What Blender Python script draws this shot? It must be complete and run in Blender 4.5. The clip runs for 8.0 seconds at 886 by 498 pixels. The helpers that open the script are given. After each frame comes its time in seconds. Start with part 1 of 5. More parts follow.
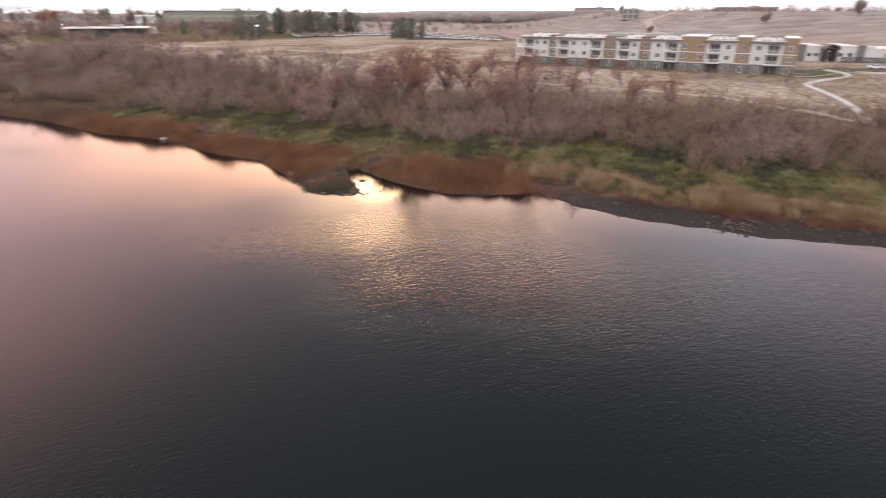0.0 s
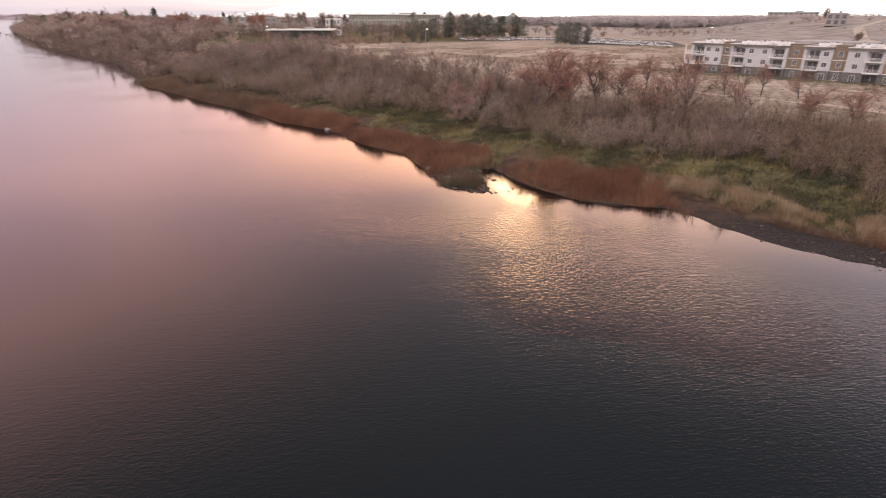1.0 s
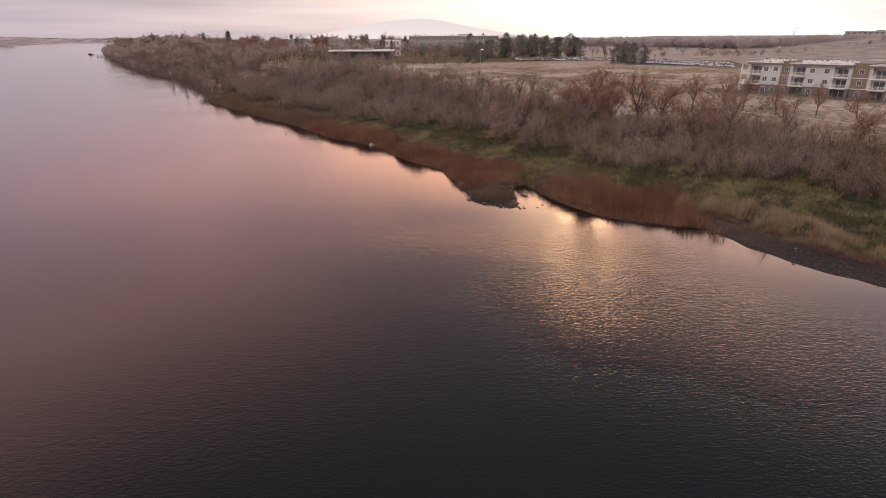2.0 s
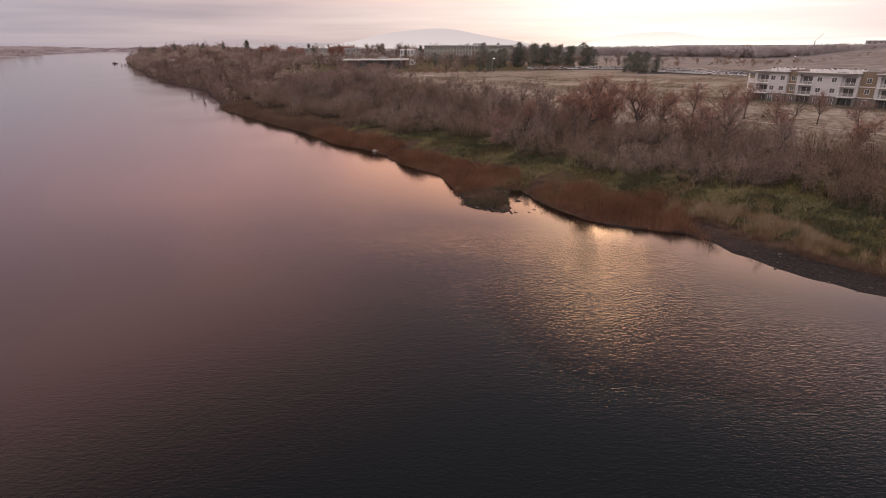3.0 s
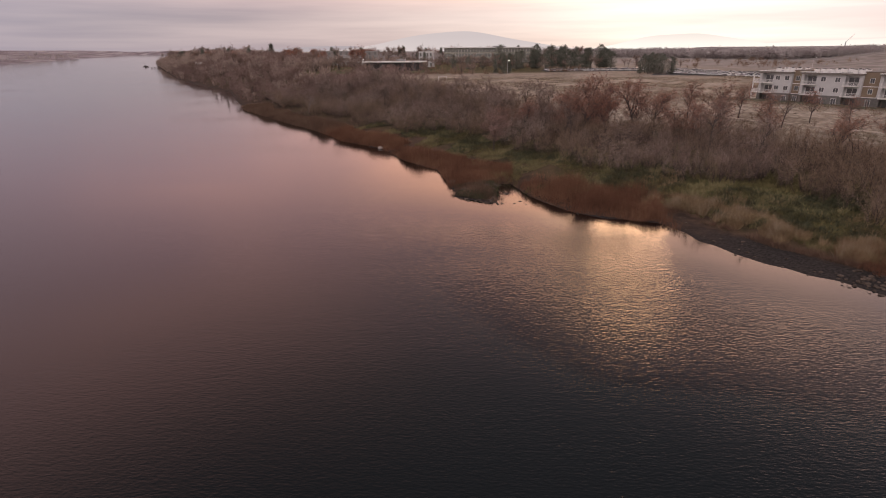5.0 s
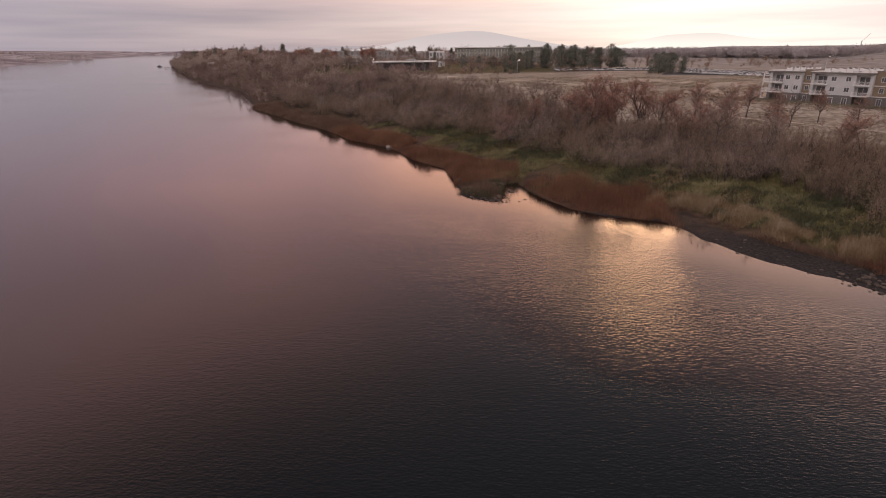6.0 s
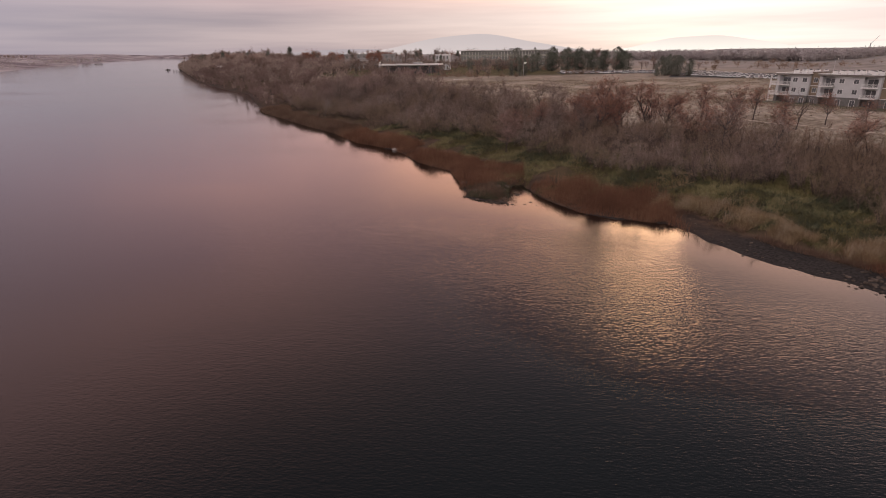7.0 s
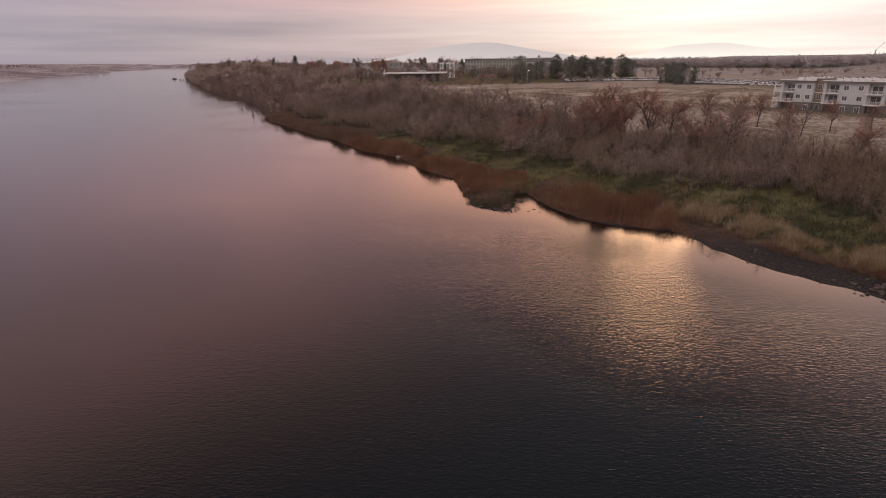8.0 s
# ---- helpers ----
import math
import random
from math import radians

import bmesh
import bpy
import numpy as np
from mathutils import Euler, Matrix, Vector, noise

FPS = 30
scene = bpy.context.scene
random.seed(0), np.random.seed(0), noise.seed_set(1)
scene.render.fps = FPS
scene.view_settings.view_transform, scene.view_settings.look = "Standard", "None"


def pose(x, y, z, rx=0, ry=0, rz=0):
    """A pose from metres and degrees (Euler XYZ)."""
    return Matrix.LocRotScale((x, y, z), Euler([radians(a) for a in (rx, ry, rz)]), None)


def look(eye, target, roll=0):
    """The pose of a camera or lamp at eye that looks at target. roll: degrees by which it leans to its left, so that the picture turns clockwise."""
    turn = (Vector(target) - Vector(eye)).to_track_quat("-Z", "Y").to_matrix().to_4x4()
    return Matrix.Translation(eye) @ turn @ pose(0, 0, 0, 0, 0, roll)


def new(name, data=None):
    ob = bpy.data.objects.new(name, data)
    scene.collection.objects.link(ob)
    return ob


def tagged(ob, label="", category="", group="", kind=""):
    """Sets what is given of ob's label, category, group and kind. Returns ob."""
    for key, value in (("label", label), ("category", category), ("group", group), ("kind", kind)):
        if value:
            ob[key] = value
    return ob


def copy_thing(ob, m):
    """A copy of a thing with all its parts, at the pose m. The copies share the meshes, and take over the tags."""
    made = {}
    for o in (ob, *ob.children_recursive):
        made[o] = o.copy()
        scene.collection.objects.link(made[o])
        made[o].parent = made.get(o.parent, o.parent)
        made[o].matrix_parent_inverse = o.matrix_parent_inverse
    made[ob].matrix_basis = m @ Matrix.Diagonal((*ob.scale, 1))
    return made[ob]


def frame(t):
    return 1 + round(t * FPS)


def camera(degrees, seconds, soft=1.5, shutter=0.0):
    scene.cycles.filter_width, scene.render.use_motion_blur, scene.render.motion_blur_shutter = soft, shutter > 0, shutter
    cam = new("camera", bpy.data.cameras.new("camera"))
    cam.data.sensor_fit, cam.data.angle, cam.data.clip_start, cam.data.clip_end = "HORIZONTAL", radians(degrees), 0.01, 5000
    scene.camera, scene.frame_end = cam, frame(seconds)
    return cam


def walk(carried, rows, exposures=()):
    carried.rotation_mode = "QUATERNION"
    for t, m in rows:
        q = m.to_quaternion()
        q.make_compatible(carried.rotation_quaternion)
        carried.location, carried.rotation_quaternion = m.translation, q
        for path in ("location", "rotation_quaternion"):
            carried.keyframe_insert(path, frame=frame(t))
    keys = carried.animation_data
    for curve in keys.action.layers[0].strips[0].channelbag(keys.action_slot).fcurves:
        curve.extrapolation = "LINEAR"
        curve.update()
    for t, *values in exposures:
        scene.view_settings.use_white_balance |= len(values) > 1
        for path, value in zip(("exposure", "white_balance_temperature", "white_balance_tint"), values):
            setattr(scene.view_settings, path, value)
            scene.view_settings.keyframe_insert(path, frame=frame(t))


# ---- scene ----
cam = camera(77.9, 8.0, soft=1.0, shutter=0.4)

PATH = [
    (0, look((-9.183, 6.631, 26.857), (-8.057, 8.836, 25.78), -0.0)),
    (0.5, look((-7.892, 5.094, 26.87), (-7.185, 7.472, 25.805), -0.1)),
    (1, look((-6.273, 3.607, 26.857), (-5.814, 6.047, 25.796), 0.1)),
    (1.5, look((-4.18, 2.209, 26.744), (-3.887, 4.693, 25.727), -0.1)),
    (3, look((1.708, -0.991, 26.344), (1.829, 1.538, 25.406), -0.2)),
    (3.5, look((3.591, -2.646, 26.228), (3.669, -0.112, 25.298), -0.3)),
    (4, look((5.276, -4.626, 26.078), (5.323, -2.091, 25.151), -0.4)),
    (4.5, look((6.462, -6.232, 25.967), (6.494, -3.696, 25.041), -0.4)),
    (6, look((8.128, -8.613, 25.956), (8.089, -6.076, 25.029), -0.5)),
    (6.5, look((8.28, -8.903, 26.005), (8.226, -6.367, 25.08), -0.5)),
    (7, look((8.2, -8.937, 25.992), (8.132, -6.398, 25.078), -0.6)),
    (7.5, look((8.258, -8.938, 25.969), (8.178, -6.394, 25.067), -0.7)),
    (8, look((8.379, -8.979, 25.959), (8.289, -6.429, 25.08), -0.8)),
]
walk(cam, PATH, [(0, 1.24, 6100, 1), (0.5, 1.16, 6300, 7), (1.0, 1.05, 6400, 8), (1.5, 0.80, 6500, 9), (3.0, 0.28, 6500, 10), (3.5, 0.2, 6500, 10), (6.5, 0.15, 6500, 10), (8.0, 0.07, 6500, 10)])

# ---- light ----
SUN_AZ = 20.0     # degrees to the right of +y
SUN_EL = 14.0


def make_world():
    w = bpy.data.worlds.new("evening_sky")
    scene.world = w
    w.use_nodes = True
    nt = w.node_tree
    nt.nodes.clear()
    N, L = nt.nodes.new, nt.links.new
    out, bg = N("ShaderNodeOutputWorld"), N("ShaderNodeBackground")
    sky = N("ShaderNodeTexSky")
    sky.sky_type, sky.sun_disc = "NISHITA", False
    sky.sun_elevation, sky.sun_rotation = radians(SUN_EL), radians(SUN_AZ)
    tc = N("ShaderNodeTexCoord")
    sep = N("ShaderNodeSeparateXYZ")
    L(tc.outputs["Generated"], sep.inputs[0])

    def math_node(op, a, b=None, clamp=False):
        m = N("ShaderNodeMath")
        m.operation, m.use_clamp = op, clamp
        for i, v in enumerate((a, b)):
            if v is None:
                continue
            if isinstance(v, (int, float)):
                m.inputs[i].default_value = v
            else:
                L(v, m.inputs[i])
        return m.outputs[0]

    # glow of the sun behind the cloud
    dot = N("ShaderNodeVectorMath")
    dot.operation = "DOT_PRODUCT"
    az, el = radians(SUN_AZ), radians(SUN_EL)
    dot.inputs[1].default_value = (math.sin(az) * math.cos(el), math.cos(az) * math.cos(el), math.sin(el))
    L(tc.outputs["Generated"], dot.inputs[0])
    def towards(azimuth, elevation, power):
        d = N("ShaderNodeVectorMath")
        d.operation = "DOT_PRODUCT"
        a, e = radians(azimuth), radians(elevation)
        d.inputs[1].default_value = (math.sin(a) * math.cos(e), math.cos(a) * math.cos(e), math.sin(e))
        L(tc.outputs["Generated"], d.inputs[0])
        return math_node("POWER", math_node("MAXIMUM", d.outputs["Value"], 0.0), power)

    # the bright gap in the cloud lies to both sides of the sun, wider to its right
    def below(high, low):
        m = N("ShaderNodeMapRange")
        m.interpolation_type = "SMOOTHSTEP"
        m.inputs["From Min"].default_value, m.inputs["From Max"].default_value = high, low
        L(sep.outputs["Z"], m.inputs[0])
        return m.outputs[0]

    near = math_node("MULTIPLY", towards(13, 8, 20.0), below(0.345, 0.21))
    wide = math_node("MULTIPLY", towards(31, 12, 27.0), below(0.425, 0.24))
    # long cloud streaks, flattened towards the horizon
    flat = N("ShaderNodeMapping")
    flat.inputs["Scale"].default_value = (1.0, 1.0, 5.0)
    L(tc.outputs["Generated"], flat.inputs[0])
    streak = N("ShaderNodeTexNoise")
    streak.inputs["Scale"].default_value, streak.inputs["Detail"].default_value = 2.3, 5.0
    streak.inputs["Distortion"].default_value = 0.4
    L(flat.outputs[0], streak.inputs["Vector"])
    cloud = N("ShaderNodeValToRGB")
    cloud.color_ramp.elements[0].position, cloud.color_ramp.elements[0].color = 0.36, (0.535, 0.385, 0.487, 1)
    cloud.color_ramp.elements[1].position, cloud.color_ramp.elements[1].color = 0.66, (1.02, 0.60, 0.58, 1)
    L(streak.outputs["Fac"], cloud.inputs[0])
    # pale mist low down
    low = N("ShaderNodeValToRGB")
    low.color_ramp.elements[0].position, low.color_ramp.elements[0].color = 0.045, (1, 1, 1, 1)
    low.color_ramp.elements[1].position, low.color_ramp.elements[1].color = 0.19, (0, 0, 0, 1)
    low.color_ramp.interpolation = "EASE"
    L(sep.outputs["Z"], low.inputs[0])
    mist = N("ShaderNodeMix")
    mist.data_type = "RGBA"
    L(low.outputs[0], mist.inputs["Factor"])
    L(cloud.outputs[0], mist.inputs["A"])
    layer = N("ShaderNodeMapping")
    layer.inputs["Scale"].default_value = (1.3, 1.3, 22.0)
    L(tc.outputs["Generated"], layer.inputs[0])
    bands = N("ShaderNodeTexNoise")
    bands.inputs["Scale"].default_value, bands.inputs["Detail"].default_value = 1.6, 5.0
    L(layer.outputs[0], bands.inputs["Vector"])
    veil = N("ShaderNodeValToRGB")
    veil.color_ramp.elements[0].position, veil.color_ramp.elements[0].color = 0.36, (0.33, 0.285, 0.33, 1)
    veil.color_ramp.elements[1].position, veil.color_ramp.elements[1].color = 0.64, (0.49, 0.405, 0.425, 1)
    L(bands.outputs["Fac"], veil.inputs[0])
    L(veil.outputs[0], mist.inputs["B"])
    # overhead the cloud thins to a dull blue grey
    top = N("ShaderNodeMapRange")
    top.inputs["From Min"].default_value, top.inputs["From Max"].default_value = 0.28, 0.55
    L(sep.outputs["Z"], top.inputs[0])
    high = N("ShaderNodeMix")
    high.data_type = "RGBA"
    L(top.outputs[0], high.inputs["Factor"])
    # away from the sun the unseen sky is brightened pink to fill the bank
    away = N("ShaderNodeMapRange")
    away.inputs["From Min"].default_value, away.inputs["From Max"].default_value = 0.45, -0.5
    L(dot.outputs["Value"], away.inputs[0])
    side = N("ShaderNodeMix")
    side.data_type = "RGBA"
    L(away.outputs[0], side.inputs["Factor"])
    L(mist.outputs["Result"], side.inputs["A"])
    side.inputs["B"].default_value = (0.95, 0.77, 0.75, 1)
    L(side.outputs["Result"], high.inputs["A"])
    dome = N("ShaderNodeMix")
    dome.data_type = "RGBA"
    L(away.outputs[0], dome.inputs["Factor"])
    dome.inputs["A"].default_value = (0.245, 0.248, 0.280, 1)
    dome.inputs["B"].default_value = (0.97, 0.84, 0.84, 1)
    L(dome.outputs["Result"], high.inputs["B"])
    g1 = N("ShaderNodeMix")
    g1.data_type, g1.blend_type = "RGBA", "ADD"
    thin = N("ShaderNodeMapRange")
    thin.inputs["From Min"].default_value, thin.inputs["From Max"].default_value = 0.36, 0.62
    thin.inputs["To Min"].default_value, thin.inputs["To Max"].default_value = 0.78, 1.1
    L(bands.outputs["Fac"], thin.inputs[0])
    near, wide = math_node("MULTIPLY", near, thin.outputs[0]), math_node("MULTIPLY", wide, thin.outputs[0])
    L(wide, g1.inputs["Factor"])
    L(high.outputs["Result"], g1.inputs["A"])
    warm = N("ShaderNodeMix")
    warm.data_type = "RGBA"
    L(low.outputs[0], warm.inputs["Factor"])
    warm.inputs["A"].default_value = (1.62, 0.86, 0.46, 1)
    warm.inputs["B"].default_value = (0.465, 0.46, 0.45, 1)
    L(warm.outputs["Result"], g1.inputs["B"])
    g2 = N("ShaderNodeMix")
    g2.data_type, g2.blend_type = "RGBA", "ADD"
    L(near, g2.inputs["Factor"])
    L(g1.outputs["Result"], g2.inputs["A"])
    core = N("ShaderNodeMix")
    core.data_type = "RGBA"
    L(low.outputs[0], core.inputs["Factor"])
    core.inputs["A"].default_value = (2.05, 0.93, 0.34, 1)
    core.inputs["B"].default_value = (0.30, 0.285, 0.26, 1)
    L(core.outputs["Result"], g2.inputs["B"])
    # rosy light on the cloud upriver, well to the sun's left
    dot2 = N("ShaderNodeVectorMath")
    dot2.operation = "DOT_PRODUCT"
    dot2.inputs[1].default_value = (-0.60, 0.63, 0.49)
    L(tc.outputs["Generated"], dot2.inputs[0])
    rosy = math_node("POWER", math_node("MAXIMUM", dot2.outputs["Value"], 0.0), 9.0)
    g3 = N("ShaderNodeMix")
    g3.data_type, g3.blend_type = "RGBA", "ADD"
    lift = N("ShaderNodeMapRange")
    lift.inputs["From Min"].default_value, lift.inputs["From Max"].default_value = 0.16, 0.42
    L(sep.outputs["Z"], lift.inputs[0])
    L(math_node("MULTIPLY", math_node("MULTIPLY", rosy, lift.outputs[0]), below(0.72, 0.46)), g3.inputs["Factor"])
    L(g2.outputs["Result"], g3.inputs["A"])
    g3.inputs["B"].default_value = (0.72, 0.31, 0.22, 1)
    # paler, thinner cloud downriver, to the sun's right
    g4 = N("ShaderNodeMix")
    g4.data_type, g4.blend_type = "RGBA", "ADD"
    L(towards(58, 15, 52.0), g4.inputs["Factor"])
    peach = N("ShaderNodeMix")
    peach.data_type, peach.blend_type = "RGBA", "ADD"
    L(towards(38, 15, 55.0), peach.inputs["Factor"])
    L(g3.outputs["Result"], peach.inputs["A"])
    peach.inputs["B"].default_value = (0.74, 0.51, 0.37, 1)
    L(peach.outputs["Result"], g4.inputs["A"])
    g4.inputs["B"].default_value = (0.42, 0.425, 0.45, 1)
    # the thinnest cloud, straight in front of the sun
    g5 = N("ShaderNodeMix")
    g5.data_type, g5.blend_type = "RGBA", "ADD"
    L(towards(17, 17, 240.0), g5.inputs["Factor"])
    L(g4.outputs["Result"], g5.inputs["A"])
    g5.inputs["B"].default_value = (1.55, 0.95, 0.46, 1)
    # duller grey cloud well above the sun
    g7 = N("ShaderNodeMix")
    g7.data_type, g7.blend_type = "RGBA", "ADD"
    L(towards(12, 38, 14.0), g7.inputs["Factor"])
    L(g5.outputs["Result"], g7.inputs["A"])
    g7.inputs["B"].default_value = (0.09, 0.078, 0.076, 1)
    # pink flush over the river
    g8 = N("ShaderNodeMix")
    g8.data_type, g8.blend_type = "RGBA", "ADD"
    L(towards(-15, 22, 34.0), g8.inputs["Factor"])
    L(g7.outputs["Result"], g8.inputs["A"])
    g8.inputs["B"].default_value = (0.23, 0.095, 0.055, 1)
    # golden flush beside the sun
    g9 = N("ShaderNodeMix")
    g9.data_type, g9.blend_type = "RGBA", "ADD"
    L(towards(1, 15, 34.0), g9.inputs["Factor"])
    L(g8.outputs["Result"], g9.inputs["A"])
    g9.inputs["B"].default_value = (0.13, 0.045, 0.0, 1)
    # cooler mauve cloud low over the river upstream
    g6 = N("ShaderNodeMix")
    g6.data_type = "RGBA"
    L(math_node("MULTIPLY", towards(-48, 11, 30.0), 0.7), g6.inputs["Factor"])
    L(g9.outputs["Result"], g6.inputs["A"])
    g6.inputs["B"].default_value = (0.385, 0.345, 0.44, 1)
    dim = N("ShaderNodeMix")
    dim.data_type, dim.blend_type = "RGBA", "MULTIPLY"
    dim.inputs["Factor"].default_value = 1.0
    L(sky.outputs[0], dim.inputs["A"])
    dim.inputs["B"].default_value = (0.08, 0.08, 0.08, 1)
    both = N("ShaderNodeMix")
    both.data_type = "RGBA"
    both.inputs["Factor"].default_value = 0.94
    L(dim.outputs["Result"], both.inputs["A"])
    L(g6.outputs["Result"], both.inputs["B"])
    L(both.outputs["Result"], bg.inputs[0])
    bg.inputs[1].default_value = 1.0
    L(bg.outputs[0], out.inputs[0])


make_world()
sun = new("sun", bpy.data.lights.new("sun", "SUN"))
sun.data.energy, sun.data.angle, sun.data.color = 0.07, radians(9), (1.0, 0.56, 0.28)
sun.matrix_world = look((math.sin(radians(SUN_AZ)) * 900, math.cos(radians(SUN_AZ)) * 900, 900 * math.tan(radians(SUN_EL))), (0, 0, 0))


# ---- materials ----
def surface(name, ramp, scale=1.0, rough=0.85, bump=0.3, metal=0.0, spec=0.3, fine=12.0, island=0.0, per_object=0.0):
    """A procedural surface: two colours mixed by coarse and fine noise, with relief."""
    m = bpy.data.materials.new(name)
    m.use_nodes = True
    nt = m.node_tree
    N, L = nt.nodes.new, nt.links.new
    p = nt.nodes["Principled BSDF"]
    tc = N("ShaderNodeTexCoord")
    big, small = N("ShaderNodeTexNoise"), N("ShaderNodeTexNoise")
    big.inputs["Scale"].default_value, big.inputs["Detail"].default_value = scale, 4
    small.inputs["Scale"].default_value, small.inputs["Detail"].default_value = scale * fine, 4
    L(tc.outputs["Object"], big.inputs["Vector"])
    L(tc.outputs["Object"], small.inputs["Vector"])
    mix = N("ShaderNodeMath")
    mix.operation = "MULTIPLY_ADD"
    L(small.outputs["Fac"], mix.inputs[0])
    mix.inputs[1].default_value = 0.45
    half = N("ShaderNodeMath")
    half.operation = "MULTIPLY"
    L(big.outputs["Fac"], half.inputs[0])
    half.inputs[1].default_value = 0.55
    L(half.outputs[0], mix.inputs[2])
    fac = mix.outputs[0]
    for amount, node, output in ((island, "ShaderNodeNewGeometry", "Random Per Island"), (per_object, "ShaderNodeObjectInfo", "Random")):
        if amount:
            rnd, add = N(node), N("ShaderNodeMath")
            add.operation = "MULTIPLY_ADD"
            L(rnd.outputs[output], add.inputs[0])
            add.inputs[1].default_value = amount
            sub = N("ShaderNodeMath")
            sub.operation = "SUBTRACT"
            L(fac, sub.inputs[0])
            sub.inputs[1].default_value = amount / 2
            L(sub.outputs[0], add.inputs[2])
            fac = add.outputs[0]
    cr = N("ShaderNodeValToRGB")
    els = cr.color_ramp.elements
    while len(els) < len(ramp):
        els.new(0.5)
    for i, c in enumerate(ramp):
        els[i].position = 0.32 + 0.36 * i / (len(ramp) - 1)
        els[i].color = (*c, 1)
    L(fac, cr.inputs[0])
    L(cr.outputs[0], p.inputs["Base Color"])
    p.inputs["Roughness"].default_value, p.inputs["Metallic"].default_value = rough, metal
    p.inputs["Specular IOR Level"].default_value = spec
    if bump:
        b = N("ShaderNodeBump")
        b.inputs["Strength"].default_value, b.inputs["Distance"].default_value = bump, 0.03
        L(small.outputs["Fac"], b.inputs["Height"])
        L(b.outputs[0], p.inputs["Normal"])
    return m


def make_water():
    m = bpy.data.materials.new("river_water")
    m.use_nodes = True
    nt = m.node_tree
    N, L = nt.nodes.new, nt.links.new
    p = nt.nodes["Principled BSDF"]
    p.inputs["Base Color"].default_value = (0.002, 0.003, 0.004, 1)
    p.inputs["Roughness"].default_value, p.inputs["IOR"].default_value = 0.05, 1.333
    tc = N("ShaderNodeTexCoord")
    mp = N("ShaderNodeMapping")
    mp.inputs["Rotation"].default_value = (0, 0, radians(14))
    mp.inputs["Scale"].default_value = (0.42, 1.0, 1.0)
    L(tc.outputs["Object"], mp.inputs[0])
    total = None
    for scale, amount in ((0.22, 0.12), (0.9, 0.15), (2.4, 0.30), (5.5, 0.40)):
        n = N("ShaderNodeTexNoise")
        n.inputs["Scale"].default_value, n.inputs["Detail"].default_value = scale, 2.5
        L(mp.outputs[0], n.inputs["Vector"])
        k = N("ShaderNodeMath")
        k.operation = "MULTIPLY_ADD"
        L(n.outputs["Fac"], k.inputs[0])
        k.inputs[1].default_value = amount
        if total:
            L(total, k.inputs[2])
        else:
            k.inputs[2].default_value = 0
        total = k.outputs[0]
    # calm and ruffled stretches
    calm = N("ShaderNodeTexNoise")
    calm.inputs["Scale"].default_value, calm.inputs["Detail"].default_value = 0.018, 3
    L(mp.outputs[0], calm.inputs["Vector"])
    cr = N("ShaderNodeMapRange")
    cr.inputs["From Min"].default_value, cr.inputs["From Max"].default_value = 0.38, 0.66
    cr.inputs["To Min"].default_value, cr.inputs["To Max"].default_value = 0.3, 1.0
    L(calm.outputs["Fac"], cr.inputs[0])
    b = N("ShaderNodeBump")
    b.inputs["Distance"].default_value = 0.15
    # the breeze ruffles the open water, upstream and close under the thicket it lies calmer
    sep = N("ShaderNodeSeparateXYZ")
    L(tc.outputs["Object"], sep.inputs[0])
    across = N("ShaderNodeMath")
    across.operation = "MULTIPLY_ADD"
    L(sep.outputs["Y"], across.inputs[0])
    across.inputs[1].default_value = -0.35
    L(sep.outputs["X"], across.inputs[2])
    wind = N("ShaderNodeMapRange")
    wind.inputs["From Min"].default_value, wind.inputs["From Max"].default_value = -50.0, 0.0
    wind.inputs["To Min"].default_value, wind.inputs["To Max"].default_value = 0.3, 1.0
    L(across.outputs[0], wind.inputs[0])
    force = N("ShaderNodeMath")
    force.operation = "MULTIPLY"
    L(cr.outputs[0], force.inputs[0])
    L(wind.outputs[0], force.inputs[1])
    lee = N("ShaderNodeVertexColor")
    lee.layer_name = "lee"
    still = N("ShaderNodeMapRange")
    still.inputs["To Min"].default_value, still.inputs["To Max"].default_value = 1.0, 0.05
    L(lee.outputs["Color"], still.inputs[0])
    sheltered = N("ShaderNodeMath")
    sheltered.operation = "MULTIPLY"
    L(force.outputs[0], sheltered.inputs[0])
    L(still.outputs[0], sheltered.inputs[1])
    L(sheltered.outputs[0], b.inputs["Strength"])
    L(total, b.inputs["Height"])
    L(b.outputs[0], p.inputs["Normal"])
    return m


